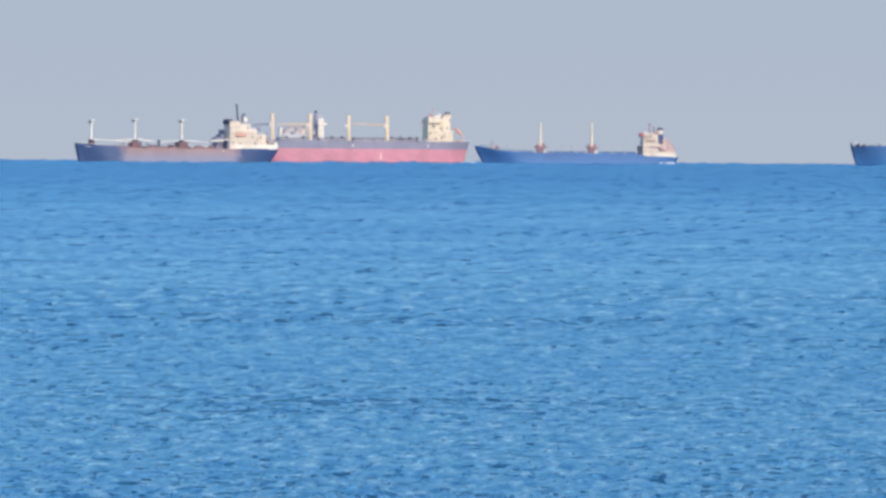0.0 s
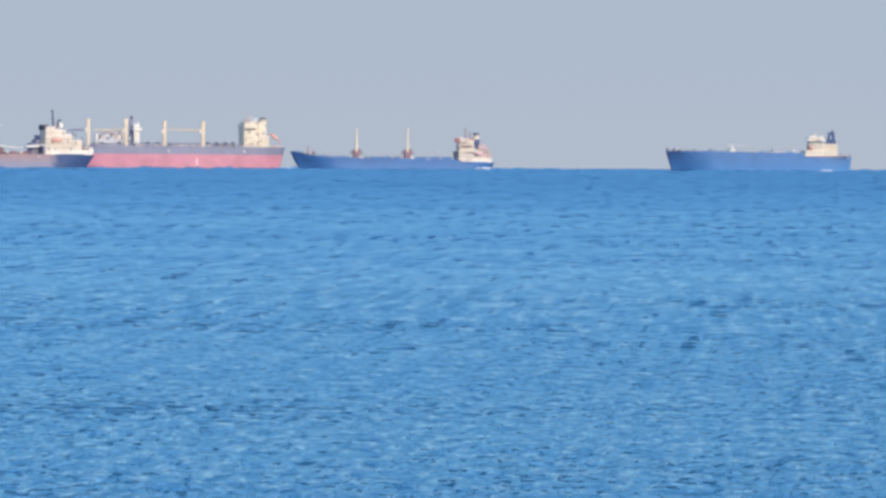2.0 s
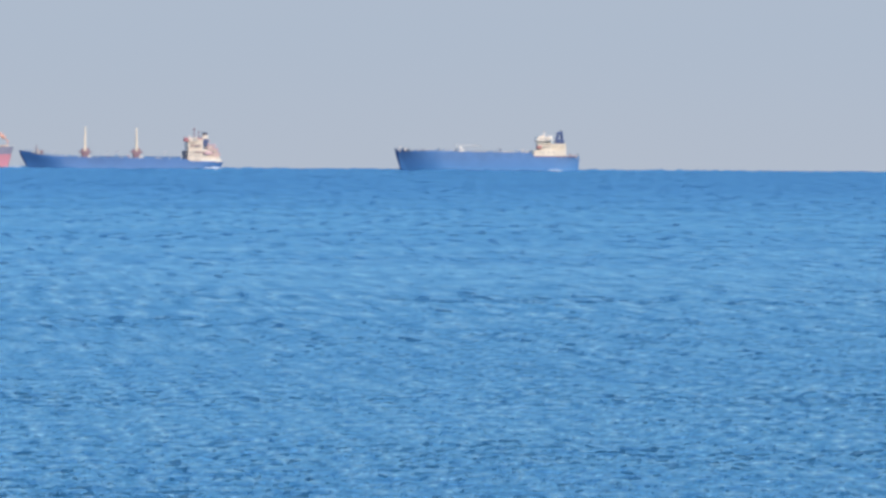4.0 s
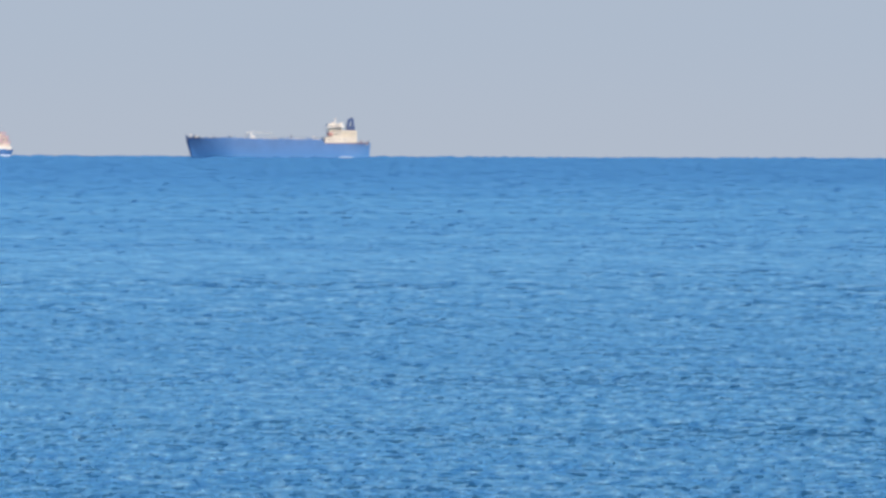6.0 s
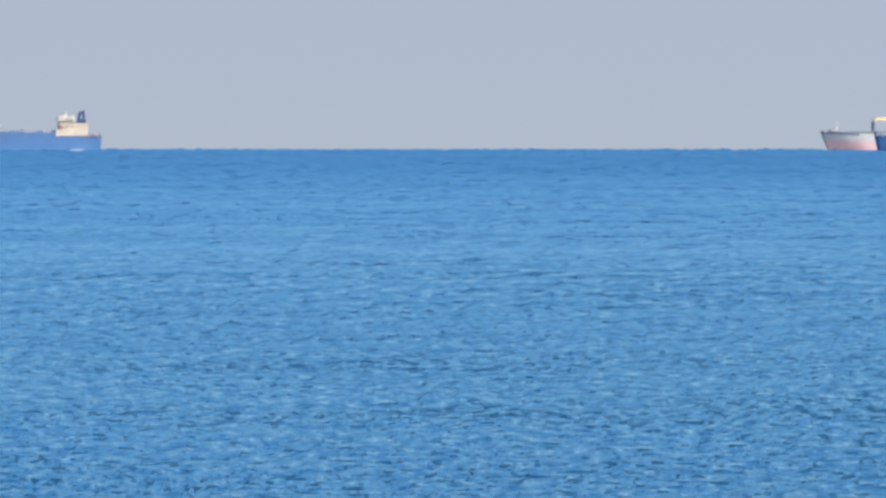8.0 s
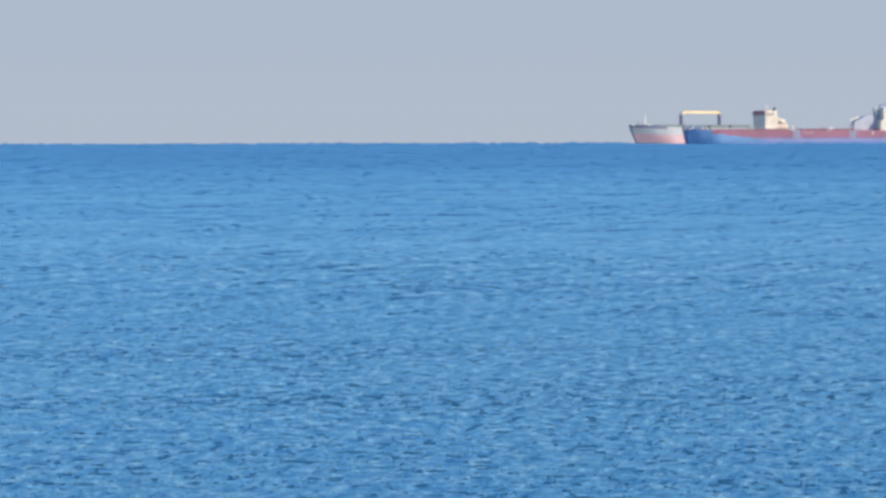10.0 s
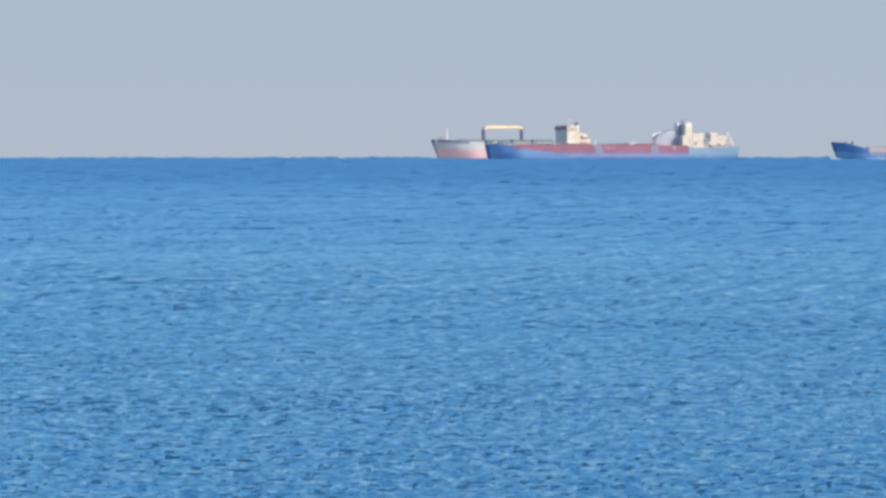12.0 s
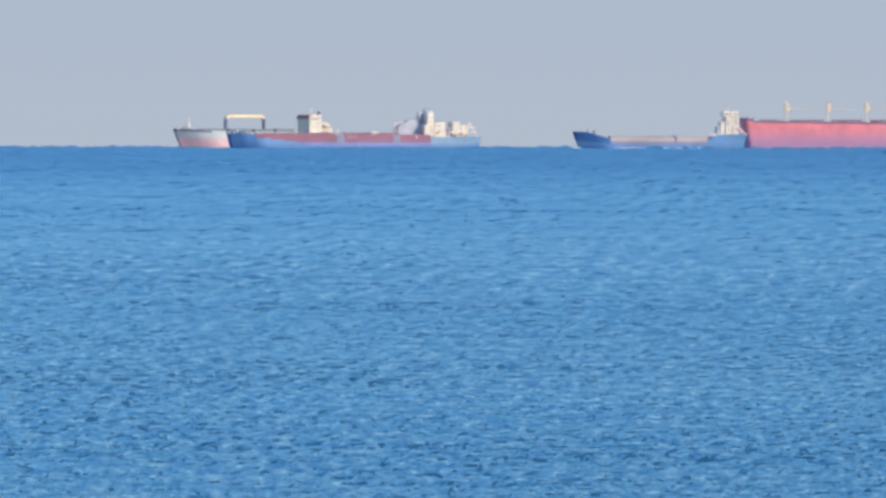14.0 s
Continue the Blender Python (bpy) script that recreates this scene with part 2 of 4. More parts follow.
# scarlet, with the mirage haze painted in as mauve lower down
SCARLET = paint("scarlet_hull_paint", (0.77, 0.225, 0.235), (0.55, 0.2, 0.25), 0.4, haze_foot=16.0, haze_color=(0.36, 0.215, 0.36))
MAUVE = paint("mauve_bottom_paint", (0.25, 0.15, 0.27), (0.22, 0.15, 0.26), 0.4)
# lighter than IVORY, with haze over the far houses put into the colour
HOUSE_WHITE = paint("hazed_white_house_paint", (0.68, 0.60, 0.50), (0.54, 0.43, 0.36), 0.6)
PALE_SLATE = paint("shade_grey_house_paint", (0.37, 0.39, 0.47), (0.46, 0.42, 0.46), 0.4)
PALE_GREY = paint("pale_grey_hull_paint", (0.44, 0.46, 0.47), (0.42, 0.37, 0.33), 0.5)
# maroon seen through low haze, put into the colour
LAVENDER = paint("hazed_lavender_lower_paint", (0.25, 0.22, 0.40), (0.20, 0.22, 0.42), 0.5, haze_foot=5.0)
PINK = paint("pink_bottom_paint", (0.47, 0.25, 0.34), (0.4, 0.24, 0.34), 0.5)
WINCH = paint("dark_oxide_winch_paint", (0.15, 0.085, 0.10), None, 0.6)
ROSEWOOD = paint("red_brown_trim_paint", (0.34, 0.11, 0.13), None, 0.4)
TAN = paint("tan_hatch_paint", (0.40, 0.34, 0.35), (0.36, 0.28, 0.27), 0.5)
DARK = paint("dark_grey_paint", (0.05, 0.06, 0.10), None, 0.3)
DECKRED = paint("oxide_deck_paint", (0.24, 0.10, 0.10), (0.18, 0.09, 0.08), 0.7)
GREEN = paint("grey_green_hatch_paint", (0.16, 0.22, 0.24), (0.2, 0.17, 0.16), 0.5)
GLASSY = paint("dark_window_glass", (0.20, 0.20, 0.23), None, 0.0, 0.1)
RIDGE_WHITE = paint("ridge_white", (0.66, 0.72, 0.80), (0.34, 0.48, 0.66), 0.7, 0.8)
PALE_STERN = paint("pale_blue_stern_paint", (0.165, 0.27, 0.395), (0.14, 0.24, 0.38), 0.5, haze_foot=4.0)
MID_GREY = paint("mid_grey_tower_paint", (0.44, 0.45, 0.52), None, 0.5)
BRICK_RED = paint("dull_red_boat_paint", (0.42, 0.19, 0.17), None, 0.3)

# ---------------------------------------------------------------- mesh helpers


def part(name, bm, material, parent, label=""):
    me = bpy.data.meshes.new(name)
    bmesh.ops.recalc_face_normals(bm, faces=bm.faces)
    bm.to_mesh(me)
    bm.free()
    me.materials.append(material)
    ob = new(name, me)
    ob.parent = parent
    if label:
        tagged(ob, label)
    return ob


def add_box(bm, x0, x1, y0, y1, z0, z1, bevel=0.0):
    vs = [bm.verts.new((x, y, z)) for x in (x0, x1) for y in (y0, y1) for z in (z0, z1)]
    fs = [(0, 1, 3, 2), (4, 6, 7, 5), (0, 4, 5, 1), (2, 3, 7, 6), (0, 2, 6, 4), (1, 5, 7, 3)]
    faces = [bm.faces.new([vs[i] for i in f]) for f in fs]
    if bevel:
        edges = list({e for f in faces for e in f.edges})
        bmesh.ops.bevel(bm, geom=edges, offset=bevel, segments=1, affect="EDGES")


def box(*args, bevel=0.0):
    bm = bmesh.new()
    add_box(bm, *args, bevel=bevel)
    return bm


def add_rod(bm, p, q, r0, r1=None, sides=8):
    """A tapered round bar from p to q."""
    p, q = Vector(p), Vector(q)
    r1 = r0 if r1 is None else r1
    m = (q - p).to_track_quat("Z", "Y").to_matrix()
    rings = []
    for c, r in ((p, r0), (q, r1)):
        rings.append([bm.verts.new(c + m @ Vector((r * math.cos(i * math.tau / sides), r * math.sin(i * math.tau / sides), 0))) for i in range(sides)])
    for i in range(sides):
        j = (i + 1) % sides
        bm.faces.new((rings[0][i], rings[0][j], rings[1][j], rings[1][i]))
    bm.faces.new(rings[0][::-1])
    bm.faces.new(rings[1])


def rod(*args, **kw):
    bm = bmesh.new()
    add_rod(bm, *args, **kw)
    return bm


def prism(outline, y0, y1):
    """An x-z outline drawn out across the ship."""
    bm = bmesh.new()
    a = [bm.verts.new((x, y0, z)) for x, z in outline]
    b = [bm.verts.new((x, y1, z)) for x, z in outline]
    bm.faces.new(a)
    bm.faces.new(b[::-1])
    n = len(a)
    for i in range(n):
        j = (i + 1) % n
        bm.faces.new((a[i], a[j], b[j], b[i]))
    return bm


# ---------------------------------------------------------------- sea
# Two rigid wave sheets that drift out to sea at different speeds: the higher one shows.


def sea_sheet(seed, name, label):
    rng = np.random.default_rng(seed)
    fine = np.radians(np.arange(-11.9, 12.3, 0.027))
    coarse = np.radians(np.arange(12.3 + 3, 360 - 11.9 - 1, 5.0))
    ang = np.concatenate([fine, coarse])
    rad, r = [0.3, 8, 25, 60, 100, 116], 118.0
    while r < 4930:
        rad.append(r)
        r += max(0.5, 1.15e-4 * r * r / EYE_HEIGHT)
    rad = np.array(rad + [4930.0])
    A, Rr = np.meshgrid(ang, rad)
    X, Y = Rr * np.sin(A), Rr * np.cos(A)
    step = np.gradient(rad)[:, None] * np.ones_like(A)
    Z = np.zeros_like(X)
    for i in range(48):
        lam = 0.9 * (28 / 0.9) ** (i / 47)
        head = rng.normal(math.radians(-5), 0.38)
        amp = 0.009 * lam ** 0.65 * rng.uniform(0.6, 1.3)
        keep = np.clip(lam / (1.7 * step) - 0.5, 0, 1) if lam < 9 else (Rr > 120)
        if lam > 2.5:
            keep = keep * np.clip((Rr - 150) / (180 * lam), 0.12, 1)
        k = math.tau / lam
        along = X * math.cos(head) - Y * math.sin(head)
        ph = k * (X * math.sin(head) + Y * math.cos(head)) + rng.uniform(0, math.tau)
        ph = ph + 0.9 * np.sin(k * 0.21 * along + rng.uniform(0, math.tau))
        swell = 0.75 + 0.5 * np.sin(k * 0.11 * (along + 0.7 * Y) + rng.uniform(0, math.tau))
        Z += amp * keep * swell * np.sin(ph)
    far = np.clip((Rr - 2800) / 1200, 0, 1)
    group = 0.95 + 0.6 * np.clip(np.sin(X / 31 + rng.uniform(0, 6)) + np.sin(X / 83 + rng.uniform(0, 6)), -0.6, 1.2)
    for lam in (8, 13, 18, 26, 43, 71):
        Z += far * group * 0.2 * np.sin(math.tau / lam * X + rng.uniform(0, math.tau) + 2.0 * np.sin(X / lam * 0.7 + Y * 0.01))
    co = np.stack([X, Y, Z], -1).reshape(-1, 3)
    n, m = A.shape
    i, j = np.meshgrid(np.arange(n - 1), np.arange(m), indexing="ij")
    j2 = (j + 1) % m
    quads = np.stack([i * m + j, (i + 1) * m + j, (i + 1) * m + j2, i * m + j2], -1).reshape(-1, 4)[:, ::-1]
    me = bpy.data.meshes.new(name)
    me.vertices.add(len(co))
    me.vertices.foreach_set("co", co.astype(np.float32).ravel())
    me.loops.add(quads.size)
    me.loops.foreach_set("vertex_index", quads.astype(np.int32).ravel())
    me.polygons.add(len(quads))
    me.polygons.foreach_set("loop_start", np.arange(0, quads.size, 4, dtype=np.int32))
    me.update(calc_edges=True)
    me.polygons.foreach_set("use_smooth", np.ones(len(quads), dtype=bool))
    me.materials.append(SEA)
    return tagged(new(name, me), label, "sea", kind="structure")


sea_a = sea_sheet(3, "water", "rippled deep blue open sea reaching the horizon")
sea_b = sea_sheet(8, "water", "rippled deep blue open sea, cross chop")

# ---------------------------------------------------------------- ships


class Ship:
    """Works in the ship's own space: x runs aft from amidships, z up from the waterline.
    X and Z turn pixel positions in the camera's view into metres."""

    def __init__(self, label, category, azimuth, distance, mid, level, swing):
        self.k = distance * math.tan(radians(LENS / 2)) / 784
        self.mid, self.level, self.swing = mid, level, radians(swing)
        self.lift = EYE_HEIGHT * (1 - distance / 4940)      # the sea rim's height against the ship; lifts its parts to fit the view
        az = radians(azimuth)
        self.thing = tagged(new("ship"), label, category, "ships at anchor")
        self.thing.matrix_world = pose(distance * math.sin(az), distance * math.cos(az), 0, 0, 0, swing - azimuth)

    def X(self, u, y=0.0):
        return ((u - self.mid) * self.k + y * math.sin(self.swing)) / math.cos(self.swing)

    def Z(self, v):
        return (self.level - v) * self.k + self.lift

    # -- hull
    def set_hull(self, bow, stern, beam, sheer, rake=6.0, counter=2.0, fine_bow=0.2):
        self.x0, self.x1, self.beam, self.rake, self.counter, self.fine_bow = self.X(bow), self.X(stern), beam, rake, counter, fine_bow
        self.sheer = [((self.X(u) - self.x0) / (self.x1 - self.x0), self.Z(v)) for u, v in sheer]

    def deck_z(self, s):
        xs, zs = zip(*self.sheer)
        return float(np.interp(s, xs, zs))

    def shell(self, s, k):
        """The side at the fraction s of the length and k of the height."""
        fwd = self.x0 + self.rake * (1 - k) ** 1.3
        aft = self.x1 - self.counter * (1 - k)
        f = min(s / self.fine_bow, 1)
        w = (1 - (1 - f) ** 2.2) ** (1.0 + 0.6 * (1 - k))
        g = max(0, (s - 0.86) / 0.14)
        w *= 1 - 0.22 * g * g - 0.2 * g * (1 - k)
        return fwd + s * (aft - fwd), w * self.beam / 2, k * self.deck_z(s)

    def plating(self, name, material, s0, s1, k0, k1, label=""):
        ns, nk = max(6, int((s1 - s0) * 70)), max(2, int((k1 - k0) * 6) + 1)
        ss = [s0 + (s1 - s0) * i / ns for i in range(ns + 1)]
        ss = sorted(set(ss + [s for s, _ in self.sheer if s0 < s < s1]))
        joined = s0 <= 0 or s1 >= 1       # the two sides meet at the stem or the transom
        bm, left = bmesh.new(), None
        for side in (-1, 1):
            grid = [[bm.verts.new((x, side * y, z)) for x, y, z in (self.shell(s, k0 + (k1 - k0) * j / nk) for j in range(nk + 1))] for s in ss]
            for p, q in zip(grid, grid[1:]):
                for j in range(nk):
                    bm.faces.new((p[j], q[j], q[j + 1], p[j + 1]))
            if s1 >= 1 and left:
                for j in range(nk):
                    bm.faces.new((left[j], grid[-1][j], grid[-1][j + 1], left[j + 1]))
            left = grid[-1]
            if side > 0 or not joined:
                bmesh.ops.remove_doubles(bm, verts=bm.verts, dist=0.01)
                bm.normal_update()
                for f in bm.faces:
                    f.smooth = abs(f.normal.x) < 0.9
                part(name, bm, material, self.thing, label)
                bm = bmesh.new() if side < 0 else None

    def deck(self, material, below=0.9):
        bm = bmesh.new()
        rows = []
        for i in range(49):
            s = max(i / 48, 0.004)
            x, y, z = self.shell(s, 0.985)
            rows.append([bm.verts.new((x, sy * max(y - 0.1, 0.02), z - below)) for sy in (-1, 0, 1)])
        for a, b in zip(rows, rows[1:]):
            for j in (0, 1):
                bm.faces.new((a[j], b[j], b[j + 1], a[j + 1]))
        return part("deck", bm, material, self.thing)

    def rail(self, s0, s1, material, height=1.1):
        """Open guard rail along both sides: stanchions and two bars."""
        n = max(2, int((s1 - s0) * (self.x1 - self.x0) / 4))
        for side in (-1, 1):
            bm = bmesh.new()
            last = None
            for i in range(n + 1):
                x, y, z = self.shell(s0 + (s1 - s0) * i / n, 1.0)
                p = Vector((x, side * (y - 0.15), z))
                add_rod(bm, p - Vector((0, 0, 0.1)), p + Vector((0, 0, height)), 0.06, sides=4)
                if last is not None:
                    for h in (0.55, 1.0):
                        add_rod(bm, last + Vector((0, 0, h * height)), p + Vector((0, 0, h * height)), 0.05, sides=4)
                last = p
            part("guard_rail", bm, material, self.thing)

    # -- fittings, all with u (along) and v (up) in pixels of the view
    def block(self, name, material, u0, u1, v0, v1, width, y=0.0, parent=None, label="", bevel=0.25):
        """A deckhouse block whose side that faces the shore runs from u0 to u1."""
        near = y - width / 2
        return part(name, box(self.X(u0, near), self.X(u1, near), near, y + width / 2, self.Z(v1), self.Z(v0), bevel=bevel), material, parent or self.thing, label)

    def windows(self, house, u0, u1, v, width, count, y=0.0, size=0.7, front=False):
        """A row of windows on the shore side and on the forward face of a house."""
        near = y - width / 2
        a, b, z = self.X(u0, near), self.X(u1, near), self.Z(v)
        pane = bmesh.new()
        add_box(pane, -0.5 * size, 0.5 * size, -0.05, 0.05, -0.5 * size, 0.5 * size)
        first = part("window", pane, GLASSY, house)
        first.location = (a + (b - a) / count * 0.5, near - 0.03, z)
        rng = random.Random(int(u0 * 7 + v * 13))
        for i in range(1, count):
            if rng.random() < 0.35:      # blank plating between cabins
                continue
            o = new("window", first.data)
            o.parent, o.location = house, (a + (b - a) / count * (i + 0.5), near - 0.03, z)
        for i in range(count if front else 0):
            o = new("window", first.data)
            o.parent = house
            o.location = (self.X(u0, near) - 0.03, near + width * (i + 0.5) / count, z)
            o.rotation_euler = (0, 0, radians(90))

    def slab(self, parent, u0, u1, v, width, y=0.0, out=0.35, material=None):
        """A deck edge that juts out round a house."""
        near = y - width / 2
        return part("deck_edge", box(self.X(u0, near) - out, self.X(u1, near) + out, near - out, y + width / 2 + out, self.Z(v) - 0.15, self.Z(v) + 0.15), material or WHITE, parent)

    def mast(self, material, u, v0, v1, r=0.35, arms=((0.8, 3.0),), y=0.0, name="mast", label=""):
        x, z0, z1 = self.X(u, y), self.Z(v0), self.Z(v1)
        m = part(name, rod((x, y, z0), (x, y, z1), r, r * 0.55), material, self.thing, label)
        for f, w in arms:
            z = z0 + (z1 - z0) * f
            part("crosstree", rod((x, y - w / 2, z), (x, y + w / 2, z), r * 0.4), material, m)
            part("yard", rod((x - w / 2, y, z + 0.2), (x + w / 2, y, z + 0.2), r * 0.4), material, m)
        return m

    def hatch(self, material, u0, u1, v0, v1, width):
        h = part("hatch_coaming", box(self.X(u0), self.X(u1), -width / 2, width / 2, self.Z(v1), self.Z(v0) - 0.5, bevel=0.15), material, self.thing)
        n = 4
        a, b = self.X(u0), self.X(u1)
        for i in range(n):
            part("hatch_cover", box(a + (b - a) * i / n + 0.1, a + (b - a) * (i + 1) / n - 0.1, -width / 2 - 0.3, width / 2 + 0.3, self.Z(v0) - 0.496, self.Z(v0), bevel=0.1), material, h)
        return h

    def funnel(self, material, u0, u1, v0, v1, width, y=0.0, band=None):
        a, b, z0, z1 = self.X(u0, y), self.X(u1, y), self.Z(v1), self.Z(v0)
        lean = (b - a) * 0.15
        f = part("funnel", prism([(a, z0), (b, z0), (b + lean * 0.3, z1), (a + lean, z1 - (z1 - z0) * 0.05)], y - width / 2, y + width / 2), material, self.thing, "ship's funnel with exhaust pipes")
        for i in range(3):
            x = a + lean + (b - a - lean) * (i + 0.7) / 3.4
            part("exhaust_pipe", rod((x, y, z1 - 0.4), (x + 0.3, y, z1 + 1.6), 0.35), DARK, f)
        if band is not None:
            part("funnel_band", box(a + 0.2, b + 0.1, y - width / 2 - 0.05, y + width / 2 + 0.05, z0 + (z1 - z0) * 0.55, z0 + (z1 - z0) * 0.8), band, f)
        return f

    def lifeboat(self, material, u0, u1, v, y, tilt=0.0):
        """An enclosed boat: a rounded hull with a canopy, and two davits."""
        bm = bmesh.new()
        x0, x1, z = self.X(u0, y), self.X(u1, y), self.Z(v)
        half = (x1 - x0) / 2
        rings = []
        for i in range(11):
            t = -1 + i / 5
            r = 1.35 * math.sqrt(max(0.02, 1 - t * t * 0.98))
            rings.append([bm.verts.new((t * half, r * 0.95 * math.cos(a2 * math.tau / 10), r * math.sin(a2 * math.tau / 10) * (1.0 if a2 < 5 else 1.15))) for a2 in range(10)])
        for p, q in zip(rings, rings[1:]):
            for i in range(10):
                j = (i + 1) % 10
                bm.faces.new((p[i], p[j], q[j], q[i]))
        bm.faces.new(rings[0])
        bm.faces.new(rings[-1][::-1])
        boat = part("lifeboat", bm, material, self.thing, "enclosed orange lifeboat")
        boat.location, boat.rotation_euler = ((x0 + x1) / 2, y, z), (0, radians(tilt), 0)
        for t in (-0.6, 0.6):
            part("davit", rod((t * half, 1.6, -2.0), (t * half, 0.2, 1.7), 0.16, sides=6), WHITE, boat)
        return boat

    def post_crane(self, material, u, v_top, v_base, width=2.2, jib=None, cap=True, base=None, jib_material=None, cab=True):
        """A deck crane: square post on a pedestal, cab, and a latticed jib that is lowered on its rest."""
        x, zt, zb = self.X(u), self.Z(v_top), self.Z(v_base)
        bm = bmesh.new()
        w = width / 2
        add_box(bm, x - w, x + w, -w, w, zb - 1.2, zt, bevel=0.2)
        c = part("crane_post", bm, material, self.thing, "tall deck crane post")
        if base:
            bw, v0, v1 = base
            part("pedestal", box(x - bw / 2, x + bw / 2, -bw * 0.45, bw * 0.45, self.Z(v1), self.Z(v0), bevel=0.3), WINCH, c, "rust-red winch platform")
        if cab:
            part("crane_cab", box(x - w - 1.4, x - w, -1.1, 1.1, zb + (zt - zb) * 0.55, zb + (zt - zb) * 0.55 + 2.4, bevel=0.15), WHITE, c)
        if cap:
            part("crane_head", box(x - w * 1.3, x + w * 1.3, -w * 1.3, w * 1.3, zt - 0.9, zt + 0.3, bevel=0.15), material, c)
        if jib:
            u1, v1a, v1b = jib
            jm = jib_material or material
            p, q = Vector((x, 0, self.Z(v1a))), Vector((self.X(u1), 0, self.Z(v1b)))
            bm = bmesh.new()
            n = 9
            for oy, oz in ((-0.7, -0.55), (0.7, -0.55), (-0.5, 0.55), (0.5, 0.55)):
                o = Vector((0, oy, oz))
                add_rod(bm, p + o, q + o * 0.6, 0.28, 0.22, sides=5)
            for i in range(n):
                a2, b2 = p.lerp(q, i / n), p.lerp(q, (i + 1) / n)
                for oy in (-0.6, 0.6):
                    add_rod(bm, a2 + Vector((0, oy, -0.5)), b2 + Vector((0, oy * 0.9, 0.5)), 0.11, sides=4)
            part("jib", bm, jm, c, "latticed crane jib resting level")
        return c


def fittings(ship, u0, u1, v, y, count, materials, tall=1.6, seed=1):
    """Winches, lockers, vent cowls and posts along a deck, each a part of the ship."""
    rng = random.Random(seed)
    for i in range(count):
        x = ship.X(u0 + (u1 - u0) * (i + rng.uniform(0.1, 0.9)) / count, y)
        z, h, w = ship.Z(v) - 0.6, rng.uniform(0.45, 1.0) * tall + 0.6, rng.uniform(0.5, 1.5)
        yy, mat, kind = y + rng.uniform(-0.8, 0.8), rng.choice(materials), rng.random()
        if kind < 0.4:
            part("deck_locker", box(x - w, x + w, yy - 0.8, yy + 0.8, z, z + h * 0.8, bevel=0.15), mat, ship.thing)
        elif kind < 0.65:      # a cowl: a pipe with a hood turned forward
            c = part("cowl_vent", rod((x, yy, z), (x, yy, z + h), 0.32), mat, ship.thing)
            part("cowl", rod((x + 0.35, yy, z + h - 0.05), (x - 0.75, yy, z + h + 0.3), 0.4, 0.7), mat, c)
        elif kind < 0.85:      # a winch: a drum between two cheeks
            c = part("winch", rod((x, yy - 1.0, z + 1.1), (x, yy + 1.0, z + 1.1), 0.6, sides=10), mat, ship.thing)
            for dy in (-1.05, 1.05):
                part("winch_cheek", box(x - 0.75, x + 0.75, yy + dy - 0.1, yy + dy + 0.1, z, z + 1.75, bevel=0.05), mat, c)
        else:
            part("deck_post", rod((x, yy, z), (x, yy, z + h * 1.3), 0.2, 0.14, sides=6), mat, ship.thing)


def white_ridge(ship, u0, u1, beam_side, height, label="white ridge of foam and mirage glare at the waterline"):
    """A broken white ridge beside a hull, for foam and mirage glare at the waterline."""
    a, b = ship.X(u0, beam_side), ship.X(u1, beam_side)
    rng = random.Random(int(u0))
    bm = bmesh.new()
    n, m = 40, 6
    grid = []
    for i in range(n + 1):
        t = i / n
        row = []
        for j in range(m + 1):
            q = j / m
            lump = 0.55 + 0.45 * noise.noise(Vector((t * 9 + u0, q * 3, 0))) + rng.uniform(-0.15, 0.15)
            z = height * lump * math.sin(math.pi * q) * math.sin(math.pi * t) ** 0.4
            row.append(bm.verts.new((a + (b - a) * t, beam_side - 6 + 7 * q, 0.1 + max(z, -0.3))))
        grid.append(row)
    for p, q in zip(grid, grid[1:]):
        for j in range(m):
            bm.faces.new((p[j], q[j], q[j + 1], p[j + 1]))
    me = bpy.data.meshes.new("foam")
    bm.to_mesh(me)
    bm.free()
    me.materials.append(RIDGE_WHITE)
    ob = tagged(new("foam", me), label, "foam", kind="stuff")
    ob.matrix_world = ship.thing.matrix_world.copy()


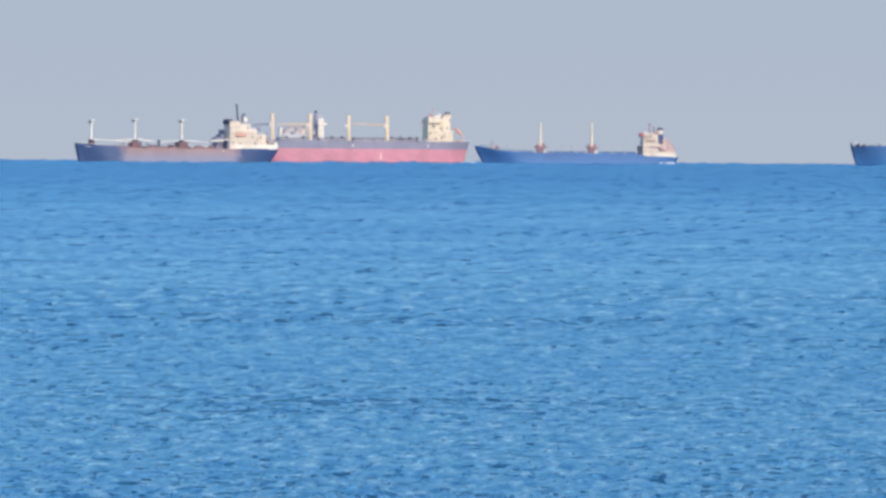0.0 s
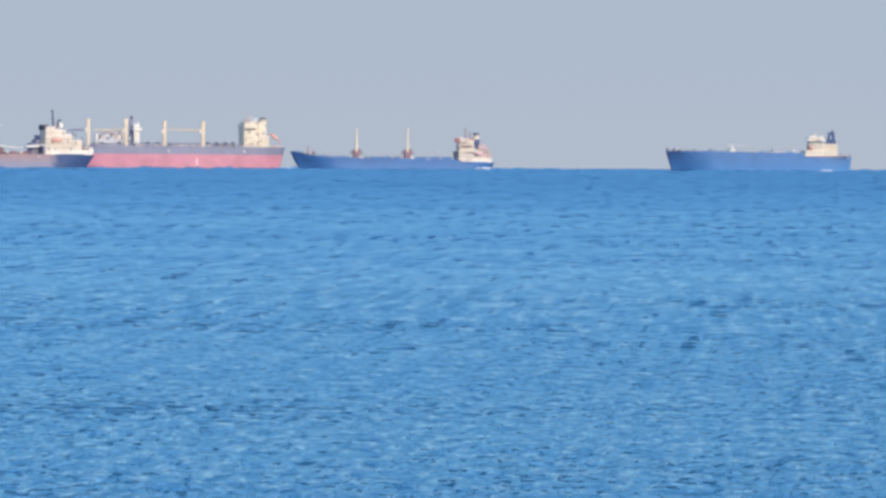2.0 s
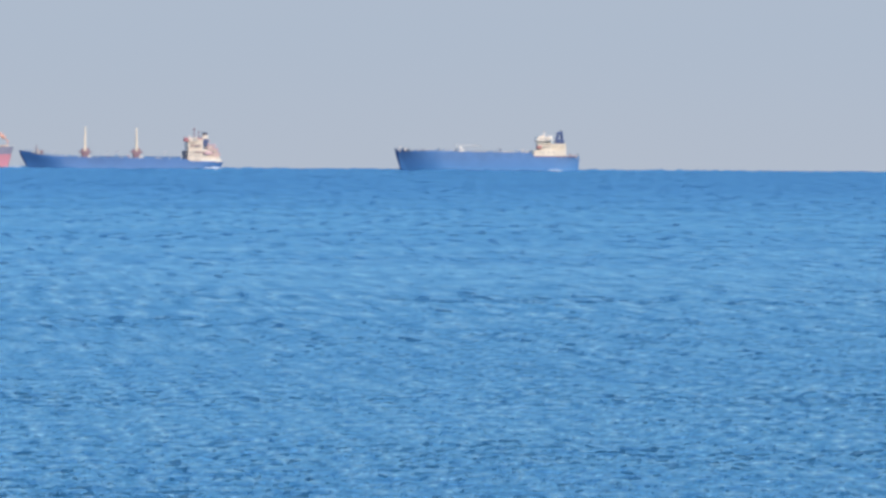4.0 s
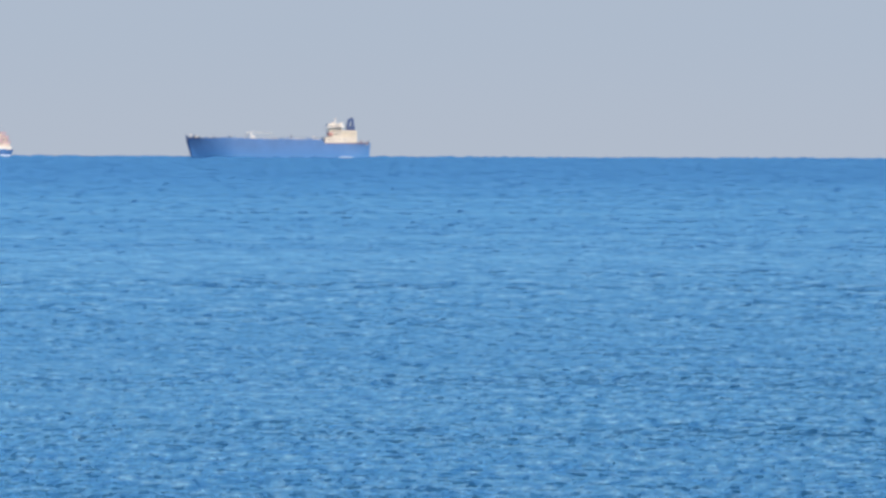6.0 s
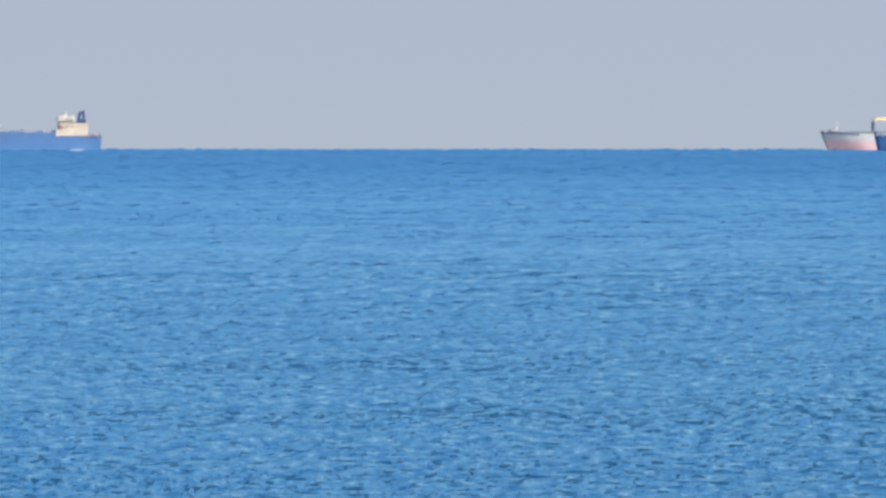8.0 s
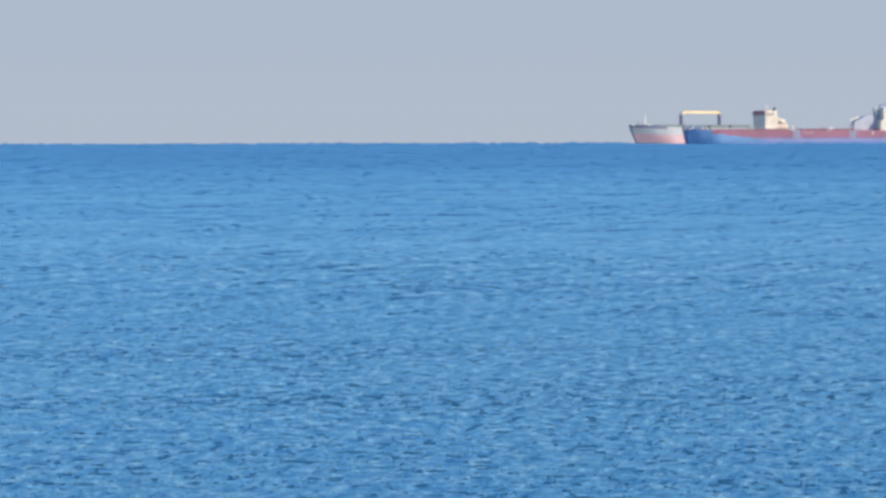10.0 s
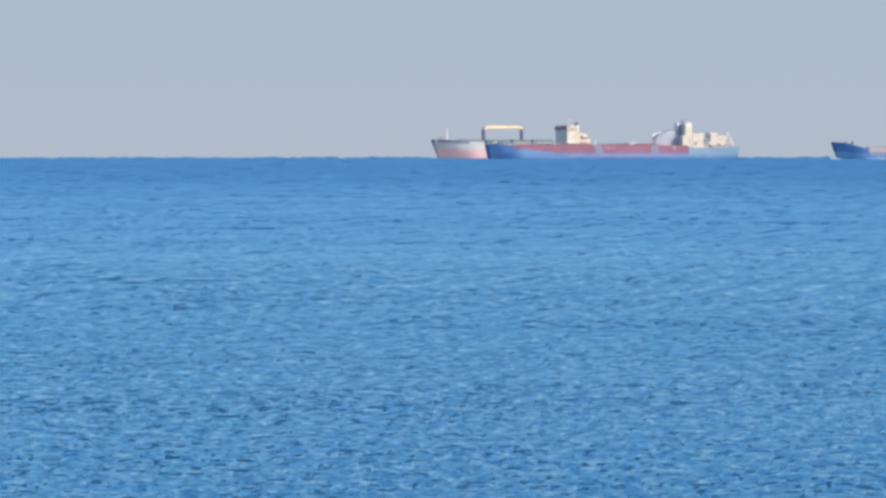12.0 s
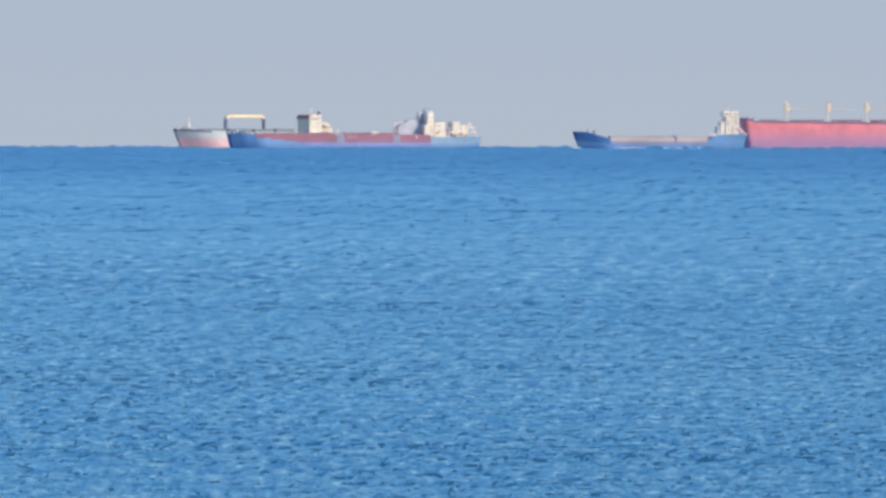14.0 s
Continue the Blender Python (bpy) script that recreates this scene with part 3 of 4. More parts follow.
def general_cargo_ship():
    """Navy ends and rusty red middle; three white derrick posts; stepped cream house aft."""
    s = Ship("cargo ship with rusty red sides, navy ends and white derricks", "cargo ship", -9.651, 4450, 315, 284, 30)
    s.set_hull(134, 485, 20, [(134, 254), (150, 256), (192, 259), (205, 262), (380, 263), (408, 263), (420, 262.5), (494, 263)], rake=3.2, counter=6)
    for name, s0, s1 in (("bow_plating", 0, 0.2), ("side_plating", 0.2, 0.77), ("stern_plating", 0.77, 1)):
        s.plating(name, RUSTY_SIDE, s0, s1, 0, 1)
    s.plating("hull_bottom", ROYAL, 0, 1, -0.3, 0)
    s.deck(DECKRED)
    s.rail(0.0, 0.16, WHITE)
    part("name_board", box(s.X(154, -9), s.X(164, -9), -8.4, -8.2, s.Z(261.2), s.Z(260.1)), GREY, s.thing, "short pale bar of unreadable letters")
    for u0, u1 in ((205, 228), (252, 290), (292, 308), (334, 372)):
        s.hatch(RUST, u0, u1, 259.5, 263, 13)
    for u, top in ((163, 215), (239, 212.5), (321, 213)):
        c = s.post_crane(WHITE, u, top, 252, 1.25, cap=False, cab=False, base=(7.6 if u > 200 else 4.0, 251.5 if u > 200 else 252, 263 if u > 200 else 260))
        x, z = s.X(u), s.Z(top)
        part("crosstree", prism([(x - 2.0, z - 0.1), (x + 2.3, z + 0.3), (x + 2.4, z + 0.7), (x - 1.8, z + 0.5)], -2.4, 2.4), WHITE, c, "white crosstree platform")
        part("head_block", box(x - 1.8, x - 0.2, -1.2, 1.2, z - 1.6, z - 0.2, bevel=0.15), DARK, c)
        part("winch_house", box(x - 1.3, x + 1.6, -2.2, 2.2, s.Z(253), s.Z(248), bevel=0.2), DARK, c)
    for u0, v0, u1, v1 in ((165, 247.5, 232, 252), (236, 247, 200, 250), (243, 246.5, 275, 252), (284, 252, 318, 248.5), (324, 248, 362, 252), (362, 252, 396, 249.5)):
        for y in (-3.5, 3.5):
            b = part("derrick_boom", rod((s.X(u0, y), y, s.Z(v0)), (s.X(u1, y), y, s.Z(v1)), 0.42, 0.3), WHITE, s.thing, "white derrick boom laid level")
    part("ventilator", rod((s.X(281), 0, s.Z(258)), (s.X(281), 0, s.Z(248)), 0.8), DARK, s.thing)
    side = -9.0
    s.level = 287        # the house stands a little higher, to fit the camera's view

    def tier(name, u0, u1, v0, v1, w, count, rows, **kw):
        b = s.block(name, CREAM, u0, u1, v0, v1, w, y=side + w / 2, **kw)
        for v in rows:
            s.windows(b, u0 + 1, u1 - 1, v, w, count, y=side + w / 2)
        return b

    tier("deckhouse", 407, 472, 250, 267, 18, 11, (254.5,), label="cream painted lower deckhouse")
    s.block("forward_platform", WHITE, 398, 406, 248.5, 251, 17, label="white lit platform before the house")
    # slate stands in for the shade under the platform
    s.block("forward_house", SLATE, 403, 408, 251, 266, 17)
    mid = tier("accommodation_block", 407, 455, 233, 250, 14, 9, (246, 239.5))
    s.slab(mid, 408, 454, 243, 14, y=side + 7, out=0.5)
    up = tier("upper_house", 407, 443, 222, 233, 9, 8, (227.5,))
    s.slab(up, 408, 444, 233, 10, y=side + 5, out=0.5)
    br = s.block("wheelhouse", CREAM, 407, 426, 216.5, 222, 7, y=side + 4, label="wheelhouse with a dark window band")
    s.windows(br, 408, 425, 219, 7, 6, y=side + 4, size=0.9, front=True)
    s.slab(br, 407, 430, 222, 11, y=side + 5.5, out=0.5)
    w = 18
    s.block("after_house", CREAM, 456, 472, 240, 250, 11)
    s.block("poop_locker", CREAM, 476, 486, 252, 267, 10)
    bul = part("poop_bulwark", prism([(s.X(418, -9), s.Z(267)), (s.X(491, -9), s.Z(267)), (s.X(493, -9), s.Z(258)), (s.X(470, -9), s.Z(258)), (s.X(465, -9), s.Z(260)), (s.X(418, -9), s.Z(260))], -9.2, 9.2), WHITE, s.thing, "white bulwark round the poop")
    m = part("mast", rod((s.X(421), 0, s.Z(218)), (s.X(418.8), 0, s.Z(187)), 0.85, 0.5), DARK, s.thing, "black raked signal mast")
    part("mast_head", box(s.X(417.3), s.X(420.2), -0.8, 0.8, s.Z(190.5), s.Z(188), bevel=0.2), DARK, m)
    for z in (198, 206):
        part("yard", rod((s.X(418), -1.6, s.Z(z)), (s.X(421.5), 1.6, s.Z(z) + 0.1), 0.16, sides=6), DARK, m)
    part("stack_pipe", rod((s.X(428), 0, s.Z(219)), (s.X(429.3), 0, s.Z(206)), 0.75), DARK, s.thing, "black bent stack pipe")
    part("stack_bend", rod((s.X(429.1), 0, s.Z(206.6)), (s.X(434), 0, s.Z(204)), 0.75, 0.6), DARK, s.thing)
    s.block("satellite_dome", WHITE, 432, 439.5, 209.5, 220, 3.2, bevel=1.1)
    part("monkey_island", box(s.X(403, -8), s.X(411, -8), -8.4, -1.0, s.Z(222.5), s.Z(213.5), bevel=0.3), DARK, s.thing, "dark wheelhouse top")
    for u0, u1, v0, v1, d in ((392, 404, 232, 252, 9), (386, 396, 240, 253, 7), (378, 390, 246, 254, 6)):      # slate steps that carry the shade of the bridge front
        part("forward_step", box(s.X(u0, 2), s.X(u1, 2), 2 - d / 2, 2 + d / 2, s.Z(v1 + 12), s.Z(v0), bevel=0.3), SLATE, s.thing, "grey steps for the shaded bridge front")
    part("stowed_platform", box(s.X(373, -8), s.X(396, -8), -8.6, -5.5, s.Z(253.6), s.Z(250.4), bevel=0.2), WHITE, s.thing, "white platform catching the sun")
    fittings(s, 472, 490, 258, -7.5, 6, (WHITE, DARK, RUST), 2.4, 5)
    fittings(s, 440, 456, 233.5, -5, 4, (WHITE, SLATE), 2.0, 6)
    fittings(s, 196, 232, 262, -7, 5, (RUST, WINCH), 1.5, 7)
    fittings(s, 246, 312, 262, -7, 8, (RUST, WINCH, DARK), 1.5, 8)
    fittings(s, 328, 392, 263, -7, 8, (RUST, WINCH, WHITE), 1.6, 9)
    part("radar_dome", rod((s.X(399), -4, s.Z(222)), (s.X(399), -4, s.Z(212)), 0.9, 0.6), WHITE, s.thing)
    s.lifeboat(ORANGE, 416, 438, 241, -w / 2 - 1.6)
    # dark patches for shade between the tiers, and gear on the house side
    for u, v, du, dv in ((412, 256, 1.6, 5), (424, 257, 1.4, 4.5), (446, 244, 1.6, 5), (451, 256, 1.8, 6), (461, 245.5, 1.5, 5), (437, 228.5, 1.5, 4.5)):
        part("dark_patch", box(s.X(u, side), s.X(u + du, side), side - 0.08, side + 0.4, s.Z(v + dv / 2), s.Z(v - dv / 2)), DARK, s.thing, "dark patch for shade on the house side")
    for u0, u1, v in ((409, 456, 250), (409, 444, 236), (456, 473, 250.4)):
        part("deck_awning", box(s.X(u0, side), s.X(u1, side), side - 1.1, side + 0.2, s.Z(v) - 0.14, s.Z(v) + 0.14), WHITE, s.thing, "white overhanging deck edge")
    for u0, u1, v in ((445, 456, 233), (457, 474, 240), (474, 488, 252)):
        bm = bmesh.new()
        for i in range(6):
            x = s.X(u0 + (u1 - u0) * i / 5, side)
            add_rod(bm, (x, side + 0.3, s.Z(v) - 0.2), (x, side + 0.3, s.Z(v) + 1.1), 0.09, sides=4)
        add_rod(bm, (s.X(u0, side), side + 0.3, s.Z(v) + 1.1), (s.X(u1, side), side + 0.3, s.Z(v) + 1.1), 0.09, sides=4)
        part("guard_rail", bm, GREY, s.thing)
    for u, v0, v1 in ((448, 234, 226.5), (452.5, 234, 229), (465, 241, 235.5), (481, 253, 246), (403.5, 251, 236)):
        part("cowl_ventilator", rod((s.X(u), -6, s.Z(v0)), (s.X(u), -6, s.Z(v1)), 0.55, 0.75), SLATE, s.thing)
    part("side_light", box(s.X(394, -10), s.X(396, -10), -10.3, -9.9, s.Z(271), s.Z(269), bevel=0.1), WHITE, s.thing, "small white fitting on the hull side")


def geared_bulk_carrier():
    """Slate topsides over a high red bottom; four yellow cranes; cream house aft."""
    s = Ship("laden bulk carrier with red bottom, slate topsides and yellow cranes", "bulk carrier", -6.977 - 203 * 0.0052387, 4700, 623, 286.3, 9)
    s.set_hull(420, 826, 28, [(420, 240), (445, 243), (452, 249), (800, 251), (826, 251)], rake=6, counter=3.6)
    s.plating("topside_plating", SLATE, 0, 1, 0.63, 1, "slate grey topside plating")
    s.plating("bottom_plating", ANTIFOUL, 0, 1, 0, 0.63, "red antifouling bottom plating")
    s.plating("keel_plating", ANTIFOUL, 0, 1, -0.2, 0)
    s.deck(SLATE)
    s.rail(0.06, 1.0, WHITE)
    part("draught_mark", box(s.X(673.4, -14), s.X(674.8, -14), -14.12, -13.9, s.Z(283), s.Z(271)), WHITE, s.thing, "white bars of a draught scale")
    part("hull_mark", box(s.X(623, -14), s.X(626, -14), -14.12, -13.9, s.Z(259), s.Z(256.5)), WHITE, s.thing)
    part("hull_mark", box(s.X(757, -14), s.X(759, -14), -14.12, -13.9, s.Z(261), s.Z(257)), WHITE, s.thing)
    for u0, u1 in ((452, 475), (492, 545), (562, 610), (625, 678), (694, 738)):
        s.hatch(SLATE, u0, u1, 244.5, 250.5, 17)
    for u in (505, 535, 585, 602, 690, 706, 722, 735):
        part("deck_ventilator", rod((s.X(u), -9, s.Z(251)), (s.X(u), -9, s.Z(244)), 0.5), SLATE, s.thing)
        part("ventilator_hood", box(s.X(u) - 1.3, s.X(u) + 0.9, -9.8, -8.2, s.Z(245), s.Z(242.5), bevel=0.3), DARK, s.thing)
    s.post_crane(YELLOW, 482.5, 203, 251, 2.3, jib=(447, 221, 223), jib_material=SLATE)
    s.post_crane(YELLOW, 549, 203, 251, 2.3, jib=(492, 221, 222))
    s.post_crane(YELLOW, 617, 206, 251, 2.3)
    s.post_crane(YELLOW, 685, 207, 251, 2.4, jib=(622, 222, 220))
    w = 24
    house = s.block("accommodation_block", IVORY, 757, 783, 211, 252, w, label="cream painted accommodation block")
    for v in (247, 240.5, 234, 227.5, 221):
        s.windows(house, 758, 782, v, w, 7)
        s.slab(house, 757, 783, v - 3.4, w, out=0.15, material=IVORY)
    s.block("bridge_deck", IVORY, 757.5, 781, 211, 218, w + 6)
    br = s.block("wheelhouse", IVORY, 758, 780, 206.5, 211.2, w - 4)
    s.windows(br, 758.5, 779.5, 208.8, w - 4, 8, size=0.9, front=True)
    s.block("engine_casing", IVORY, 783.5, 797, 206, 252, 10, y=-6)
    s.block("after_house", IVORY, 788, 802, 233, 252, 15, y=-4)
    s.funnel(IVORY, 784, 797, 202, 207, 7, y=-4, band=SLATE)
    part("funnel_cap", box(s.X(786), s.X(792), -6, -1, s.Z(203), s.Z(198.5), bevel=0.3), DARK, s.thing)
    s.mast(ORANGE, 765.5, 207, 190, 0.25)
    s.mast(WHITE, 777, 207, 199, 0.25)
    s.lifeboat(ORANGE, 803, 819, 232, -6, tilt=42)
    part("lifeboat_ramp", rod((s.X(800), -6, s.Z(227)), (s.X(820), -6, s.Z(242)), 0.35), ORANGE, s.thing, "orange launching ramp")
    part("stern_frame", rod((s.X(818), -6, s.Z(251)), (s.X(818), -6, s.Z(238)), 0.3), ORANGE, s.thing)
    near = -w / 2
    for u, v, du, dv in ((760, 236, 2, 4), (779.5, 228, 2.2, 5), (780.5, 243, 1.8, 6), (770, 246, 2, 4), (765, 223.5, 5, 2.6), (774, 216, 3, 2.4)):
        part("dark_patch", box(s.X(u, near), s.X(u + du, near), near - 0.2, near + 0.5, s.Z(v + dv / 2), s.Z(v - dv / 2)), DARK, s.thing, "dark patch in the house side")
    for u, v in ((786, 240), (790, 226), (794, 213)):
        part("louvre", box(s.X(u, -11), s.X(u + 2.4, -11), -11.2, -10.8, s.Z(v + 2.5), s.Z(v - 1.5)), SLATE, s.thing)
    for u0, u1, v in ((757, 784, 212), (784, 803, 233.5)):
        part("bridge_rail", box(s.X(u0, near), s.X(u1, near), near - 1.0, near - 0.8, s.Z(v), s.Z(v) + 0.9), WHITE, s.thing, "white bulwark of an open deck")
    for u, v in ((760, 200), (771, 196), (781, 201.5)):
        s.mast(WHITE, u, 208, v, 0.14, arms=(), name="whip_aerial")
    for u in (566, 596, 640, 662, 712, 728, 748):
        part("deck_locker", box(s.X(u), s.X(u + 5), -10.5, -8, s.Z(251.5), s.Z(246.5), bevel=0.2), TAN, s.thing)
    fittings(s, 556, 612, 251, -11, 7, (TAN, SLATE, DARK), 2.2, 21)
    fittings(s, 622, 680, 251, -11, 7, (TAN, SLATE, GREY), 2.0, 22)
    fittings(s, 690, 752, 251, -11, 10, (SLATE, DARK, TAN), 2.6, 23)
    fittings(s, 804, 822, 251, -9, 4, (IVORY, ROSEWOOD), 2.0, 24)
    fittings(s, 759, 782, 206.8, -6, 5, (IVORY, ROSEWOOD, WHITE), 1.8, 25)
    white_ridge(s, 812, 838, -10, 1.3)


def far_coaster():
    """Seen only over the bulk carrier's deck: a white house with a dark funnel, grey gear."""
    s = Ship("small white-housed coaster lying behind the bulk carrier", "cargo ship", -6.977 - (826 - 540) * 0.0052387, 4830, 540, 286.5, 14)
    s.set_hull(488, 592, 14, [(488, 262), (510, 266), (592, 264)], rake=3, counter=2)
    s.plating("side_plating", GREY, 0, 1, 0, 1)
    s.deck(GREY)
    h = s.block("accommodation_block", WHITE, 563, 573, 212, 266, 11)
    for v in (240, 232, 224, 217):
        s.windows(h, 563.5, 572.5, v, 11, 3)
    s.block("bridge_wing", WHITE, 562, 578, 219, 223, 14)
    s.funnel(SLATE, 555, 560.5, 201, 262, 4)
    s.block("cargo_house", GREY, 500, 546, 238, 264, 9)
    for u0, u1, v0, mat in ((504, 512, 231, TAN), (511, 521, 224, GREY), (519, 526, 229, SLATE), (525, 534, 226, TAN), (533, 540, 231, CREAM), (539, 547, 221, GREY)):
        s.block("gear_locker", mat, u0, u1, v0, 240, 5 + (u0 % 3), y=(u0 % 4) - 2)
    for u0, v0, u1, v1 in ((500, 228, 548, 219), (512, 224, 540, 233), (520, 236, 547, 226)):
        part("gear_boom", rod((s.X(u0), -3.5, s.Z(v0)), (s.X(u1), -3.5, s.Z(v1)), 0.6, 0.45), TAN, s.thing, "tan stowed boom")
    fittings(s, 500, 560, 238, -4, 8, (TAN, GREY, SLATE), 3.0, 31)
    for u in (566, 571):
        s.mast(WHITE, u, 213, 206, 0.2, arms=((0.6, 1.2),))
    s.block("mast_house", WHITE, 495, 500, 228, 264, 5)


def twin_mast_coaster():
    """Blue hull low in the water, two tall samson posts, white house right aft."""
    s = Ship("blue cargo ship with two tapered masts and white house aft", "cargo ship", -5.966, 4600, 1019, 288.8, 8)
    s.set_hull(840, 1198, 20, [(840, 259.5), (852, 261.5), (878, 267.5), (930, 271.5), (1130, 273.5), (1140, 277), (1198, 278)], rake=6.5, counter=2, fine_bow=0.22)
    s.plating("side_plating", ROYAL, 0, 1, 0.0, 1, "blue painted side plating")
    s.plating("hull_bottom", ROYAL, 0, 1, -0.4, 0)
    s.deck(ROYAL, 0.6)
    s.rail(0.03, 0.8, SKYBLUE)
    for u0, u1 in ((885, 942), (970, 1030), (1062, 1125)):
        s.hatch(ROYAL, u0, u1, 269.5, 274, 12)
    for u, top in ((956.5, 218), (1047, 219)):
        x = s.X(u)
        m = part("samson_post", rod((x, 0, s.Z(272)), (x, 0, s.Z(top)), 1.25, 0.5), IVORY, s.thing, "pale tapered cargo mast")
        part("mast_house", box(x - 2.6, x + 2.6, -3, 3, s.Z(272), s.Z(263), bevel=0.3), RUST, m)
        part("working_platform", box(x - 4.4, x + 4.4, -3.6, 3.6, s.Z(263.5), s.Z(260.5), bevel=0.3), RUST, m, "rust-red winch platform")
        part("winch", box(x - 3.2, x - 1.0, -2, 2, s.Z(260.5), s.Z(257), bevel=0.3), RUST, m)
        part("winch", box(x + 1.2, x + 2.8, -2, 2, s.Z(260.5), s.Z(255), bevel=0.3), RUST, m)
        part("white_locker", box(x + 1.0, x + 3.2, -8.5, -7, s.Z(273), s.Z(268.5), bevel=0.2), WHITE, m)
    s.mast(RUST, 871, 266, 250, 0.35, arms=((0.55, 3.4), (0.3, 4.5)))
    for u in (900, 996, 1014, 1098):
        part("deck_davit", rod((s.X(u - 4), 0, s.Z(261.5)), (s.X(u + 4), 0, s.Z(260)), 0.4), GREY, s.thing)
        part("davit_post", rod((s.X(u - 3), 0, s.Z(271)), (s.X(u - 3), 0, s.Z(261)), 0.22), GREY, s.thing)
    w = 17
    house = s.block("accommodation_block", CREAM, 1138, 1172, 256, 279, w)
    for v in (274, 268, 262):
        s.windows(house, 1140, 1170, v, w, 8)
        s.slab(house, 1137, 1173, v - 3, w)
    up = s.block("upper_house", CREAM, 1138, 1164, 238.5, 256, w - 2)
    for v in (252, 246.5):
        s.windows(up, 1139, 1163, v, w - 2, 7)
    s.slab(up, 1136, 1166, 249.5, w)
    br = s.block("wheelhouse", CREAM, 1137, 1156, 236, 243, w + 2)
    s.windows(br, 1138, 1155, 239.5, w + 2, 6, size=0.9, front=True)
    s.funnel(NAVY, 1162, 1172.5, 238, 252, 6, y=-4)
    part("funnel_top", box(s.X(1163, -4), s.X(1172, -4), -6.6, -1.4, s.Z(238.5), s.Z(230.5), bevel=0.4), CREAM, s.thing, "cream top band of the funnel")
    part("funnel_cap", box(s.X(1163.5, -4), s.X(1172, -4), -7, -1, s.Z(231), s.Z(226.5), bevel=0.5), DARK, s.thing)
    part("poop_house", prism([(s.X(1172, -8), s.Z(279)), (s.X(1196, -8), s.Z(279)), (s.X(1194, -8), s.Z(268)), (s.X(1188, -8), s.Z(256)), (s.X(1180, -8), s.Z(250)), (s.X(1172, -8), s.Z(250))], -7, 7), CREAM, s.thing, "cream stepped poop house")
    s.block("poop_bulwark", WHITE, 1160, 1197, 273, 279, 17.6)
    s.lifeboat(ROSE, 1166, 1181, 263, -w / 2 - 1.4)["label"] = "faded red lifeboat"
    for u0, u1, v in ((1172, 1188, 250), (1176, 1192, 256.5), (1180, 1196, 267)):
        part("poop_rail", box(s.X(u0, -8), s.X(u1, -8), -8.1, -7.8, s.Z(v), s.Z(v) + 0.9), ROSE, s.thing, "faded red rail of a poop deck")
    s.mast(RUST, 1149, 236, 218, 0.45)
    s.mast(RUST, 1157, 236, 224, 0.4)
    part("boat_deck_rail", box(s.X(1150, -9), s.X(1186, -9), -9.2, -8.9, s.Z(262.5), s.Z(260.5)), RUST, s.thing, "rust-streaked boat deck edge")
    part("boat_deck_rail", box(s.X(1142, -9), s.X(1160, -9), -9.0, -8.7, s.Z(251), s.Z(249)), RUST, s.thing, "rust-streaked boat deck edge")
    s.block("bridge_wing", ROSEWOOD, 1131, 1139, 236, 243, 4, y=-8, label="red-brown bridge wing")
    # the house front's shade, built as a dark block
    s.block("house_front", DARK, 1131.5, 1138, 259, 277, 12, y=-1, label="dark block for the shaded house front")
    for u, v0, v1 in ((1173, 262, 240), (1180, 266, 246), (1188, 270, 254)):
        part("awning_stanchion", rod((s.X(u, -8), -8, s.Z(v0)), (s.X(u + 3, -8), -8, s.Z(v1)), 0.25, sides=6), ROSE, s.thing)
    for u0, v0, u1, v1 in ((1172, 248, 1185, 250), (1184, 252, 1196, 266)):
        part("awning_spar", rod((s.X(u0, -8), -8, s.Z(v0)), (s.X(u1, -8), -8, s.Z(v1)), 0.3, sides=6), ROSE, s.thing, "faded red awning spar")
    fittings(s, 860, 884, 265, -4, 5, (IVORY, SKYBLUE, RUST), 3.0, 41)
    fittings(s, 890, 945, 271, -6, 6, (SKYBLUE, GREY), 2.0, 42)
    fittings(s, 968, 1036, 273, -6, 8, (SKYBLUE, ROSEWOOD, GREY), 2.0, 43)
    fittings(s, 1060, 1130, 273.5, -6, 8, (SKYBLUE, WHITE, GREY), 2.0, 44)
    fittings(s, 1140, 1162, 238.5, -5, 5, (CREAM, ROSEWOOD), 2.0, 45)
    # the mirage's brightness below stern and bow, built as white ridges
    white_ridge(s, 1164, 1198, -9.5, 2.3)
    white_ridge(s, 832, 856, -3, 1.2)


